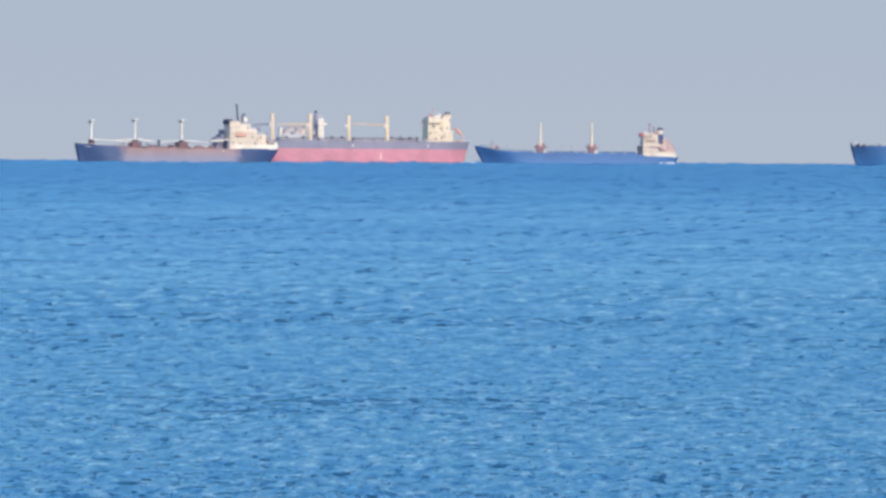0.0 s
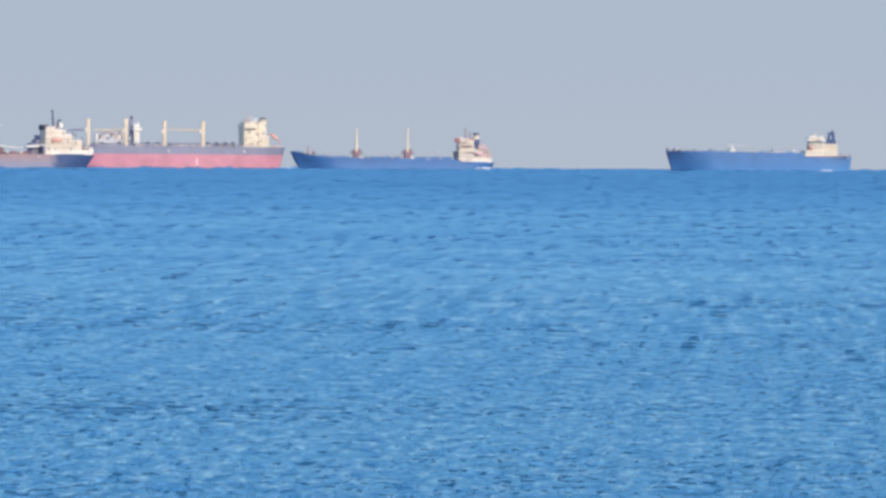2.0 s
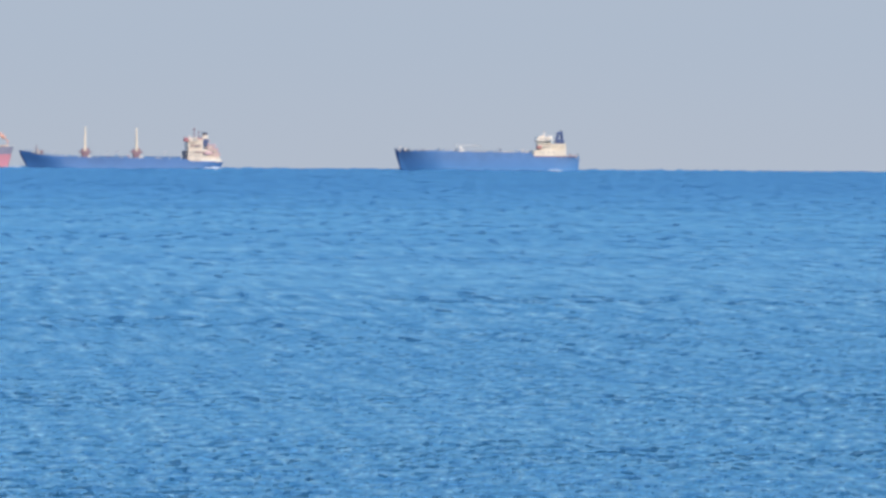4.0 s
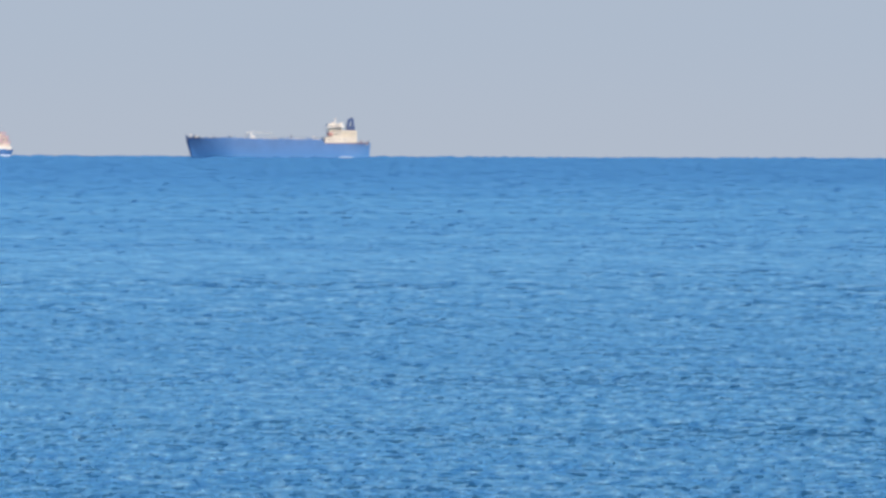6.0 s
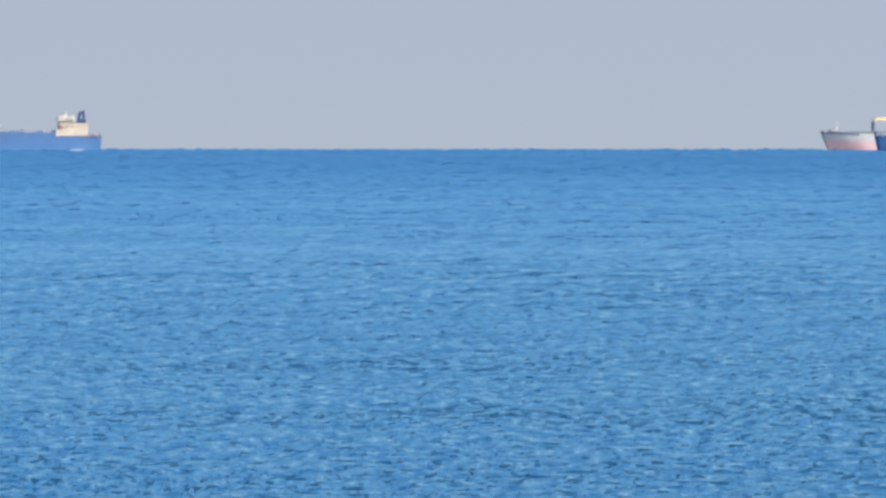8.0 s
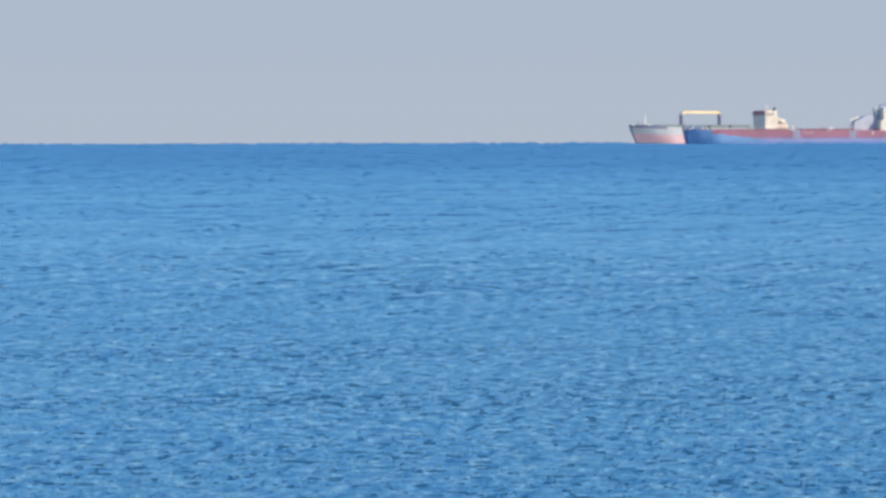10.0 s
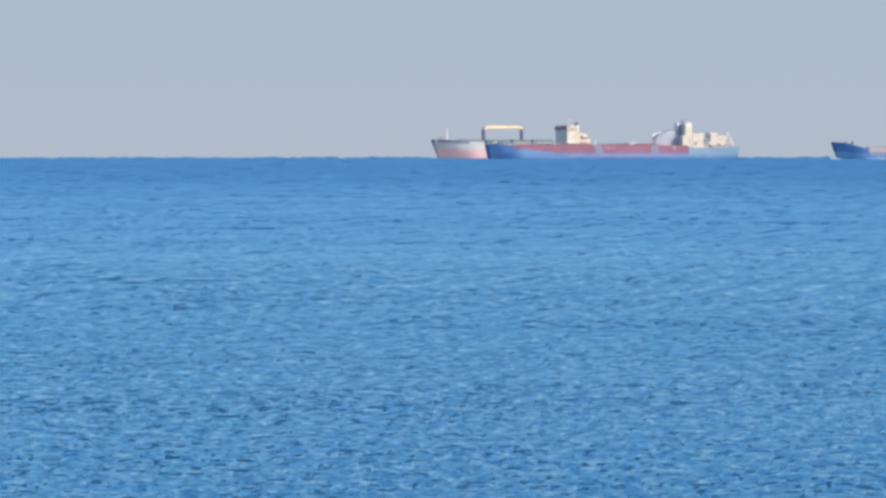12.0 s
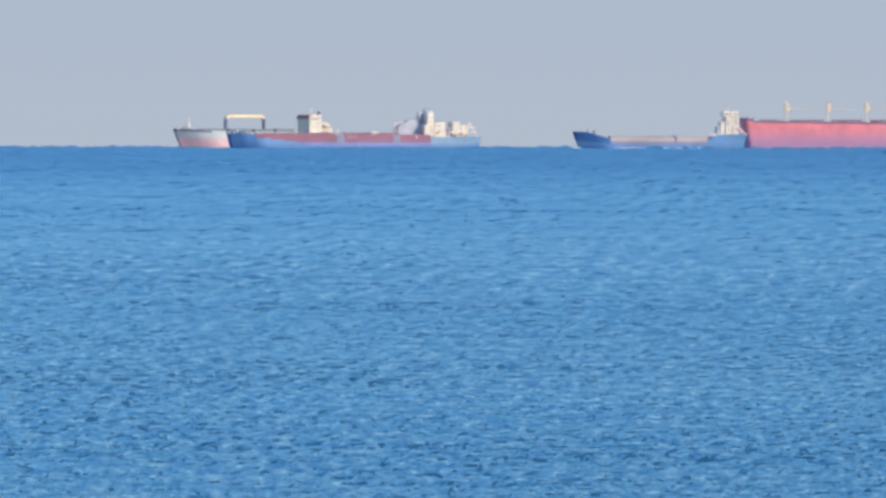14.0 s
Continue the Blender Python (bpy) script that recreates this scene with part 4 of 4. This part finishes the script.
def product_tanker():
    """Blue hull, low deck piping, a manifold crane, white house and dark twin funnel aft."""
    s = Ship("blue tanker with pale deck piping and white house aft", "tanker", -2.576, 4550, 1125.5, 296, 5)
    s.set_hull(963, 1288, 24, [(963, 260), (975, 261.5), (992, 264), (1200, 266.5), (1208, 272), (1288, 272)], rake=4.4, counter=0.8, fine_bow=0.26)
    s.plating("side_plating", TANKER, 0, 1, 0, 1, "blue painted side plating")
    s.plating("hull_bottom", TANKER, 0, 1, -0.2, 0)
    s.deck(TANKER, 0.5)
    s.rail(0.0, 0.74, GREY)
    for i, u in enumerate((978, 986, 1148, 1012, 1040)):
        part("deck_ventilator", rod((s.X(u), -7, s.Z(266)), (s.X(u), -7, s.Z(259.5 + (i % 2) * 1.5)), 0.45), DARK, s.thing)
    for y in (-2.4, -0.8, 0.8, 2.4):
        part("deck_pipe", rod((s.X(996), y, s.Z(263)), (s.X(1204), y, s.Z(264)), 0.35), GREY, s.thing)
    for u in range(1000, 1200, 14):
        part("pipe_rack", box(s.X(u) - 0.25, s.X(u) + 0.25, -4, 4, s.Z(266.5), s.Z(263.6)), GREY, s.thing)
    part("manifold_house", box(s.X(1075), s.X(1085), -8, -3, s.Z(268), s.Z(259.5), bevel=0.6), WHITE, s.thing, "white manifold house amidships")
    part("manifold_dome", rod((s.X(1078), -5, s.Z(258.5)), (s.X(1078), -5, s.Z(255)), 1.2, 0.6), WHITE, s.thing)
    c = s.post_crane(PALE_GREY, 1072, 253, 266, 1.2, jib=(1116, 253.5, 255), cab=False)
    c["label"] = "pale grey hose crane post"
    for u in (1022, 1110, 1135, 1165, 1190):
        part("tank_hatch", rod((s.X(u), -5, s.Z(267)), (s.X(u), -5, s.Z(263.2)), 1.0), GREY, s.thing)
    w = 19
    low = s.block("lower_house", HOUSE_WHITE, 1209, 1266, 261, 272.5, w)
    s.windows(low, 1211, 1264, 266, w, 12)
    aft = s.block("engine_casing", IVORY, 1240, 1266, 250, 261, w - 4)
    s.windows(aft, 1242, 1264, 255, w - 4, 5)
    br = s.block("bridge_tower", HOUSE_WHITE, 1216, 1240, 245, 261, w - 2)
    for v in (257, 251.5):
        s.windows(br, 1217, 1239, v, w - 2, 6)
    s.slab(br, 1215, 1241, 254.5, w)
    wh = s.block("wheelhouse", HOUSE_WHITE, 1215, 1240, 238, 245, w - 4, label="wheelhouse with a dark window band")
    s.windows(wh, 1218, 1237, 242, w - 4, 7, size=0.9, front=True)
    s.slab(wh, 1213, 1243, 245, w + 5)
    s.block("bridge_wing_shelter", WHITE, 1213, 1218, 241, 246, 3, y=-11)
    s.block("bridge_wing_shelter", WHITE, 1238, 1243, 241, 246, 3, y=-11)
    s.lifeboat(BRICK_RED, 1213, 1224, 256.5, -w / 2 - 1.5)["label"] = "dull red lifeboat"
    part("stern_strake", box(s.X(1209, -12), s.X(1286, -12), -12.15, -11.9, s.Z(273.4), s.Z(271.8)), RUST, s.thing, "rust-streaked deck edge aft")
    fittings(s, 968, 992, 263, -5, 6, (GREY, TANKER, WHITE), 1.8, 51)
    fittings(s, 996, 1070, 266, -8, 14, (GREY, TANKER, SKYBLUE), 2.0, 52)
    fittings(s, 1088, 1204, 267, -8, 20, (GREY, TANKER, SKYBLUE, CREAM), 2.0, 53)
    fittings(s, 1218, 1240, 238, -5, 5, (CREAM, WHITE), 1.8, 54)
    fittings(s, 1268, 1286, 272.5, -9, 4, (GREY, RUST), 1.8, 55)
    f = part("funnel", prism([(s.X(1246), s.Z(250.5)), (s.X(1263), s.Z(250.5)), (s.X(1261), s.Z(242)), (s.X(1248), s.Z(242))], -3, 3), NAVY, s.thing, "dark blue twin-legged funnel")
    part("funnel_leg", prism([(s.X(1247.5), s.Z(243)), (s.X(1252), s.Z(243)), (s.X(1253), s.Z(230)), (s.X(1250), s.Z(230))], -2.4, 2.4), NAVY, f)
    part("funnel_leg", prism([(s.X(1256.5), s.Z(243)), (s.X(1261), s.Z(243)), (s.X(1259.5), s.Z(228.5)), (s.X(1255.5), s.Z(228.5))], -2.4, 2.4), NAVY, f)
    part("funnel_top", box(s.X(1250), s.X(1259), -2.6, 2.6, s.Z(234), s.Z(229.5), bevel=0.3), NAVY, f)
    part("exhaust_pipe", rod((s.X(1256.5), 0, s.Z(230)), (s.X(1256.5), 0, s.Z(226.5)), 0.6), DARK, f)
    s.mast(CREAM, 1228, 239, 228, 0.25)
    part("stern_locker", box(s.X(1282, -8), s.X(1285, -8), -11, -9, s.Z(276), s.Z(269), bevel=0.2), GREY, s.thing)
    s.mast(DARK, 1287, 272, 267, 0.3, arms=())
    white_ridge(s, 1232, 1258, -12.2, 1.5)


def gantry_ship():
    """Grey topsides over pale red, a yellow gantry over the holds, white house aft."""
    s = Ship("grey cargo ship with pale red bottom and yellow deck gantry", "cargo ship", 5.686, 4760, 448, 257, 19)
    s.set_hull(307, 592, 29, [(307, 225), (330, 225.5), (342, 227.5), (397, 230), (592, 233)], rake=6.0, counter=3, fine_bow=0.24)
    s.plating("topside_plating", PALE_GREY, 0, 1, 0.52, 0.86, "grey topside plating")
    s.plating("focsle_bulwark", SLATE, 0, 0.2, 0.86, 1, "dark grey bow bulwark")
    s.plating("upper_strake", PALE_GREY, 0.2, 1, 0.86, 1)
    s.plating("bottom_plating", ROSE, 0, 1, 0, 0.52, "pale red bottom plating")
    s.plating("keel_plating", ROSE, 0, 1, -0.2, 0)
    s.deck(GREEN)
    s.rail(0, 0.14, WHITE)
    s.mast(WHITE, 335, 227, 205, 0.6, arms=((0.4, 2.5),), label="white foremast")
    part("mast_foot", rod((s.X(335), 0, s.Z(227)), (s.X(335), 0, s.Z(219)), 1.4, 0.7), WHITE, s.thing)
    for u0, u1 in ((352, 396), (402, 440), (445, 478), (482, 515)):
        s.hatch(GREEN, u0, u1, 225.5, 232, 15)
    x0, x1 = s.X(400), s.X(466)
    g = part("gantry_beam", prism([(x0 - 1.2, s.Z(208)), (x0 + 0.6, s.Z(202.5)), (x0 + 2.4, s.Z(200.5)), (x1 - 2.4, s.Z(201)), (x1 - 0.6, s.Z(203)), (x1 + 1.2, s.Z(208)), (x1 - 0.6, s.Z(208)), (x1 - 2.0, s.Z(205.5)), (x0 + 2.0, s.Z(205)), (x0 + 0.6, s.Z(208))], -2.2, 2.2), GOLD, s.thing, "yellow gantry beam spanning the holds")
    for x in (x0 - 0.3, x1 + 0.3):
        for y in (-1.6, 1.6):
            part("gantry_leg", rod((x, y, s.Z(233)), (x, y, s.Z(206.5)), 1.0), SLATE, g, "dark grey gantry leg")
        part("gantry_bogie", box(x - 1.4, x + 1.4, -3, 3, s.Z(233), s.Z(230.5), bevel=0.2), SLATE, g)
    w = 27
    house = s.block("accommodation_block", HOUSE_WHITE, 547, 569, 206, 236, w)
    for v in (232, 226.5, 221, 215.5):
        s.windows(house, 548, 568, v, w, 5)
    br = s.block("wheelhouse", HOUSE_WHITE, 547, 566, 202.5, 208.5, w + 3, label="wheelhouse with red-brown roof band")
    part("wheelhouse_roof", box(s.X(546, -14), s.X(552, -14), -14.5, 10, s.Z(202.5), s.Z(200.4), bevel=0.2), ROSEWOOD, br)
    part("bridge_front", box(s.X(547, -15) - 0.3, s.X(547, -15) + 0.2, -14.5, 12, s.Z(207), s.Z(201.5)), ROSEWOOD, br, "red-brown bridge front")
    s.windows(br, 548, 565, 205.5, w + 3, 6, size=0.9, front=True)
    part("after_house", prism([(s.X(569, -8), s.Z(236)), (s.X(588, -8), s.Z(236)), (s.X(588, -8), s.Z(226)), (s.X(583, -8), s.Z(222)), (s.X(581, -8), s.Z(215)), (s.X(569, -8), s.Z(213))], -8, 8), HOUSE_WHITE, s.thing, "white stepped after house")
    s.funnel(DARK, 560, 566, 198.5, 205, 4)
    s.mast(WHITE, 550, 203, 189, 0.35)
    for v in (229.5, 222.5):
        part("deck_awning", box(s.X(566, -9.5), s.X(586, -9.5), -10.0, -8, s.Z(v) - 0.15, s.Z(v) + 0.15), ROSE, s.thing, "rust-stained deck edge")
    fittings(s, 312, 345, 226, -4, 6, (SLATE, PALE_GREY, WHITE), 2.0, 61)
    fittings(s, 352, 400, 231, -10, 8, (GREEN, SLATE), 2.2, 62)
    fittings(s, 470, 545, 233, -10, 10, (GREEN, SLATE, TAN), 2.4, 63)
    fittings(s, 552, 568, 202.5, -8, 4, (HOUSE_WHITE, DARK), 1.8, 64)
    s.lifeboat(HOUSE_WHITE, 572, 584, 219, -9.3)["label"] = "pale enclosed lifeboat"
    s.mast(WHITE, 587, 236, 223, 0.25, arms=())


def long_dredger():
    """Blue ends and a long maroon middle; a clutter of white towers and an A-frame aft."""
    s = Ship("long maroon and blue working ship with white towers aft", "cargo ship", 6.604, 4620, 623.5, 258.5, 16)
    s.set_hull(402, 846, 24, [(402, 230), (412, 231), (425, 236), (600, 236.5), (750, 237), (762, 241), (846, 240.5)], rake=2.8, counter=0.5, fine_bow=0.14)

    def at(u):
        return (s.X(u) - s.x0) / (s.x1 - s.x0)

    s.plating("bow_plating", MAROON_BOW, 0, at(446), 0, 1, "blue painted bow plating")
    for u0, u1 in ((514, 588), (601, 688), (700, 755)):
        s.plating("side_plating", MAROON_SIDE, at(u0), at(u1), 0.38, 1, "maroon side plating")
    for u0, u1 in ((588, 601), (688, 700)):
        s.plating("blue_panel", SLATE, at(u0), at(u1), 0.38, 1, "slate blue hull panel")
    for u0, u1, k in ((446, 470, 0.7), (470, 494, 0.6), (494, 514, 0.5), (514, 530, 0.38)):      # mirage haze painted as blue plating, rising towards the bow
        s.plating("lower_plating", SKYBLUE, at(u0), at(u1), 0, k)
        if k > 0.38:
            s.plating("side_plating", MAROON_SIDE, at(u0), at(u1), k, 1)
    s.plating("lower_plating", LAVENDER, at(530), at(755), 0, 0.38, "lower plating hazed to lavender")
    s.plating("stern_plating", PALE_STERN, at(755), 1, 0, 1, "pale blue stern plating")
    s.plating("hull_bottom", SKYBLUE, 0, 1, -0.2, 0)
    s.deck(DECKRED, 0.5)
    s.rail(at(430), at(748), MAROON)
    s.hatch(SLATE, 425, 440, 231, 237, 9)
    for u0, u1 in ((455, 520), (530, 586), (606, 650), (664, 700)):
        s.hatch(MAROON, u0, u1, 234.3, 238, 13)
    part("white_stripe", box(s.X(615, -12), s.X(632, -12), -12.1, -11.9, s.Z(242), s.Z(240.8)), ROSE, s.thing, "pale bar of unreadable letters")
    for u, v in ((661, 229.5), (700, 228), (739, 226.5), (597, 227)):
        s.mast(WHITE, u, 238, v, 0.55, arms=((0.5, 1.4),), name="vent_mast")
    part("deck_box", box(s.X(656), s.X(668), -4, 0, s.Z(237), s.Z(232), bevel=0.3), WHITE, s.thing)
    part("hull_mark", box(s.X(736, -12), s.X(738, -12), -12.12, -11.9, s.Z(243), s.Z(239.5)), WHITE, s.thing)
    # the house front's sky-lit shade, put into pale slate paint
    part("deck_house", prism([(s.X(706, -5), s.Z(238)), (s.X(748, -5), s.Z(238)), (s.X(748, -5), s.Z(209)), (s.X(726, -5), s.Z(212)), (s.X(708, -5), s.Z(222))], -1, 9), PALE_SLATE, s.thing, "sloped house front in its shade grey")
    part("foredeck_jib", rod((s.X(700), 4, s.Z(219)), (s.X(716), 4, s.Z(214)), 0.8), WHITE, s.thing)
    part("jib_post", rod((s.X(701), 4, s.Z(238)), (s.X(701), 4, s.Z(219)), 0.6), WHITE, s.thing)
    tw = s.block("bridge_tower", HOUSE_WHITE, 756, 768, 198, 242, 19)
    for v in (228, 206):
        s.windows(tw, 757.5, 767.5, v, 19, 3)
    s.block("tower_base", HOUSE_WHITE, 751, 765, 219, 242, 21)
    # a tan strip on the wall, painted in as shade
    part("tower_shade_strip", box(s.X(763, -10.6), s.X(764.5, -10.6), -10.64, -10.3, s.Z(236), s.Z(222)), TAN, s.thing, "tan strip for shade in the tower base")
    part("tower_cap", box(s.X(755), s.X(764), -5, 5, s.Z(200), s.Z(195), bevel=0.8), MID_GREY, s.thing)
    for u0, u1, v0 in ((769, 778, 216), (778, 788, 215), (801, 814, 214.5), (814, 821, 221)):
        b = s.block("accommodation_block", HOUSE_WHITE, u0, u1, v0, 241, 13)
        s.windows(b, u0 + 0.5, u1 - 0.5, v0 + 5, 13, 3)
    s.block("lower_house", HOUSE_WHITE, 769, 798, 231.5, 242, 15)
    # an added grey block carries the shade of the tower's front
    s.block("shaded_front_block", MID_GREY, 748, 756, 198, 238, 9, y=2, label="grey block for the tower's shaded front")
    part("pale_mast_trunk", box(s.X(739), s.X(745), -2, 3, s.Z(214), s.Z(197), bevel=0.5), PALE_GREY, s.thing, "pale grey trunk before the funnel")
    part("funnel_top", box(s.X(751), s.X(762), -2.5, 5, s.Z(200), s.Z(193.5), bevel=0.6), MID_GREY, s.thing)
    for u in (751, 757, 760):
        part("exhaust_pipe", rod((s.X(u), 1, s.Z(194)), (s.X(u + 0.6), 1, s.Z(190.5)), 0.45), SLATE, s.thing)
    fittings(s, 406, 440, 234, -4, 9, (WHITE, SKYBLUE, GREY), 2.6, 71)
    fittings(s, 444, 590, 237, -10, 16, (MAROON, ROSEWOOD, SLATE), 1.4, 72)
    fittings(s, 602, 705, 237.5, -10, 12, (MAROON, ROSE, WHITE), 1.6, 73)
    fittings(s, 770, 800, 234.5, -7, 6, (HOUSE_WHITE, SLATE), 2.6, 74)
    fittings(s, 800, 842, 241.5, -9, 9, (HOUSE_WHITE, GREY, SLATE), 3.0, 75)
    # slate panels stand in for the shade between the houses
    for u in (790, 797):
        part("shade_panel", box(s.X(u, -7.4), s.X(u + 4, -7.4), -7.7, -6.9, s.Z(240), s.Z(226)), SLATE, s.thing, "slate panel for shade between the houses")
    s.block("winch_house", PALE_GREY, 788, 801, 224, 233, 9)
    for y in (-6, 6):
        part("a_frame_leg", rod((s.X(845, y), y, s.Z(241)), (s.X(831, y * 0.6), y * 0.6, s.Z(214)), 0.4), HOUSE_WHITE, s.thing, "pale slanted A-frame leg")
        part("a_frame_leg", rod((s.X(826, y), y, s.Z(241)), (s.X(831, y * 0.6), y * 0.6, s.Z(214)), 0.35), HOUSE_WHITE, s.thing, "pale slanted A-frame leg")
    for v, u in ((232, 835), (225, 833)):
        part("a_frame_brace", rod((s.X(u - 6), -5, s.Z(v)), (s.X(u + 5), -5, s.Z(v)), 0.4), WHITE, s.thing)
    s.block("stern_house", HOUSE_WHITE, 819, 829, 219, 241, 8, y=3)
    s.mast(WHITE, 745, 212, 194, 0.4, arms=((0.6, 2.0),))


def low_coaster():
    """Blue raised bow and stern, a low tan cargo deck between them, white bridge aft."""
    s = Ship("low blue coaster with tan hatches and white bridge", "cargo ship", 9.444, 4500, 1166, 258.5, 10)
    s.set_hull(1014, 1318, 17, [(1014, 231), (1040, 233), (1052, 236.5), (1074, 243), (1080, 248.5), (1246, 249), (1258, 241), (1270, 236.5), (1318, 236)], rake=4.5, counter=1.5, fine_bow=0.2)

    def at(u):
        return (s.X(u) - s.x0) / (s.x1 - s.x0)

    s.plating("bow_plating", ROYAL, 0, at(1076), 0.42, 1, "blue painted raised bow")
    s.plating("bow_lower_plating", SKYBLUE, 0, at(1076), 0, 0.42, "lighter blue lower bow plating")
    s.plating("side_plating", SLATE, at(1076), at(1250), 0.55, 1, "slate blue side plating")
    s.plating("lower_plating", SKYBLUE, at(1076), at(1250), 0.0, 0.55)
    s.plating("stern_plating", SKYBLUE, at(1250), 1, 0, 1, "blue painted raised stern")
    s.plating("hull_bottom", TANKER, 0, 1, -0.4, 0)
    s.deck(ROYAL, 0.4)
    for i in range(6):
        s.hatch(TAN, 1078 + i * 28.7, 1106.9 + i * 28.7, 239.5 + (i % 2) * 0.5, 249.5, 12)
    part("hatch_crane", box(s.X(1192), s.X(1196), -7, 7, s.Z(249), s.Z(239), bevel=0.3), SLATE, s.thing, "grey hatch-lifting crane")
    s.mast(NAVY, 1040, 234, 226, 0.3, arms=())
    w = 13
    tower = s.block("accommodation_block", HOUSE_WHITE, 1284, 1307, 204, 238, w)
    for v in (227, 215):
        s.windows(tower, 1285, 1306, v, w, 3)
    # tan strips on the wall, painted in as dark gaps of shade
    for u, v0, v1 in ((1295, 236, 222), (1287, 221, 212), (1301, 219, 208)):
        part("shade_strip", box(s.X(u, -w / 2), s.X(u + 2.6, -w / 2), -w / 2 - 0.12, -w / 2 + 0.4, s.Z(v0), s.Z(v1)), TAN, s.thing, "tan strip for shade on the house side")
    for u0, v0, u1, v1 in ((1270, 238, 1279, 208), (1278, 238, 1271, 210), (1269, 226, 1280, 224), (1270, 214, 1281, 212)):
        part("lattice_bar", rod((s.X(u0), -3, s.Z(v0)), (s.X(u1), -3, s.Z(v1)), 0.4, sides=6), GREY, s.thing, "grey lattice of a hose crane")
    fittings(s, 1282, 1306, 196.5, -3, 5, (HOUSE_WHITE, GREY), 1.8, 81)
    fittings(s, 1258, 1284, 238, -5, 6, (HOUSE_WHITE, GREY), 3.2, 82)
    fittings(s, 1022, 1060, 233, -3, 3, (NAVY, SLATE), 1.4, 83)
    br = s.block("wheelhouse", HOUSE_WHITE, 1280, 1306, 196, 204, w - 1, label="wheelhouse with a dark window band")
    s.windows(br, 1280.5, 1305.5, 200, w - 1, 7, size=1.2, front=True)
    s.slab(br, 1278, 1308, 204, w + 2)
    s.block("forward_house", HOUSE_WHITE, 1275, 1284, 214, 238, w - 2)
    s.block("forward_locker", GREY, 1269, 1277, 222, 238, w - 4)
    s.lifeboat(ROSE, 1301, 1318, 229, -6, tilt=50)["label"] = "faded red free-fall lifeboat"
    part("lifeboat_ramp", rod((s.X(1302), -6, s.Z(222)), (s.X(1319), -6, s.Z(238)), 0.4), WHITE, s.thing)
    s.mast(WHITE, 1290, 197, 189, 0.2)
    s.mast(WHITE, 1303, 197, 193, 0.2)
    # light at the stem, built as a white ridge
    white_ridge(s, 1010, 1030, -1.5, 1.3)
    white_ridge(s, 1074, 1150, -8.5, 0.9)
    white_ridge(s, 1140, 1215, -9.5, 1.0)
    white_ridge(s, 1205, 1252, -8.5, 0.9)


def red_bulk_carrier():
    """High in ballast: scarlet topsides, hazed to mauve below, cream cranes."""
    s = Ship("tall scarlet bulk carrier in ballast with cream cranes", "bulk carrier", 11.192, 4720, 1500, 260.5, 1)
    s.set_hull(1308, 1712, 30, [(1308, 209.5), (1328, 210.5), (1336, 214.5), (1560, 217.5), (1712, 218)], rake=3, counter=2, fine_bow=0.035)
    s.plating("rubbing_strake", MAUVE, 0, 1, 0.93, 1, "dark sheer strake")
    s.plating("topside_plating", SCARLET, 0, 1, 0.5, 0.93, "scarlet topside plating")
    s.plating("bottom_plating", SCARLET, 0, 1, 0, 0.5, "bottom plating hazed towards mauve")
    s.plating("keel_plating", PINK, 0, 1, -0.2, 0)
    s.deck(DECKRED)
    s.rail(0, 0.9, WHITE)
    for u0, u1 in ((1342, 1384), (1398, 1457), (1471, 1525), (1539, 1600), (1612, 1660)):
        s.hatch(DECKRED, u0, u1, 212.5, 218, 18)
    for u in (1391, 1464.5, 1532):
        c = s.post_crane(CREAM, u, 181, 218, 1.3, cab=False)
        x = s.X(u)
        part("crane_housing", box(x - 1.2, x + 2.0, -1.4, 1.4, s.Z(199), s.Z(183), bevel=0.4), YELLOW, c, "pale yellow crane housing")
        part("jib", rod((x + 1.5, 0, s.Z(192)), (x + 20, 0, s.Z(196)), 0.3, 0.2), CREAM, c)
    fittings(s, 1312, 1334, 210.5, -5, 4, (MAUVE,), 1.2, 91)
    fittings(s, 1340, 1460, 217.5, -13, 16, (DECKRED, MAUVE, ROSE), 1.8, 92)
    fittings(s, 1460, 1600, 218, -13, 16, (DECKRED, MAUVE, ROSE), 1.8, 93)
    s.block("accommodation_block", CREAM, 1668, 1700, 172, 219, 24)


general_cargo_ship()
geared_bulk_carrier()
far_coaster()
twin_mast_coaster()
product_tanker()
gantry_ship()
long_dredger()
low_coaster()
red_bulk_carrier()


# ---------------------------------------------------------------- what moves
def motions():
    """The waves run out to sea, two sheets at their own speeds."""
    walk(sea_a, [(i / 2, pose(-0.4 * i / 2, 5.2 * i / 2 - 36, 0.03 * math.sin(i * 0.9))) for i in range(29)])
    walk(sea_b, [(i / 2, pose(-0.6 * i / 2, 3.4 * i / 2 - 24, 0.03 * math.cos(i * 0.8))) for i in range(29)])


motions()
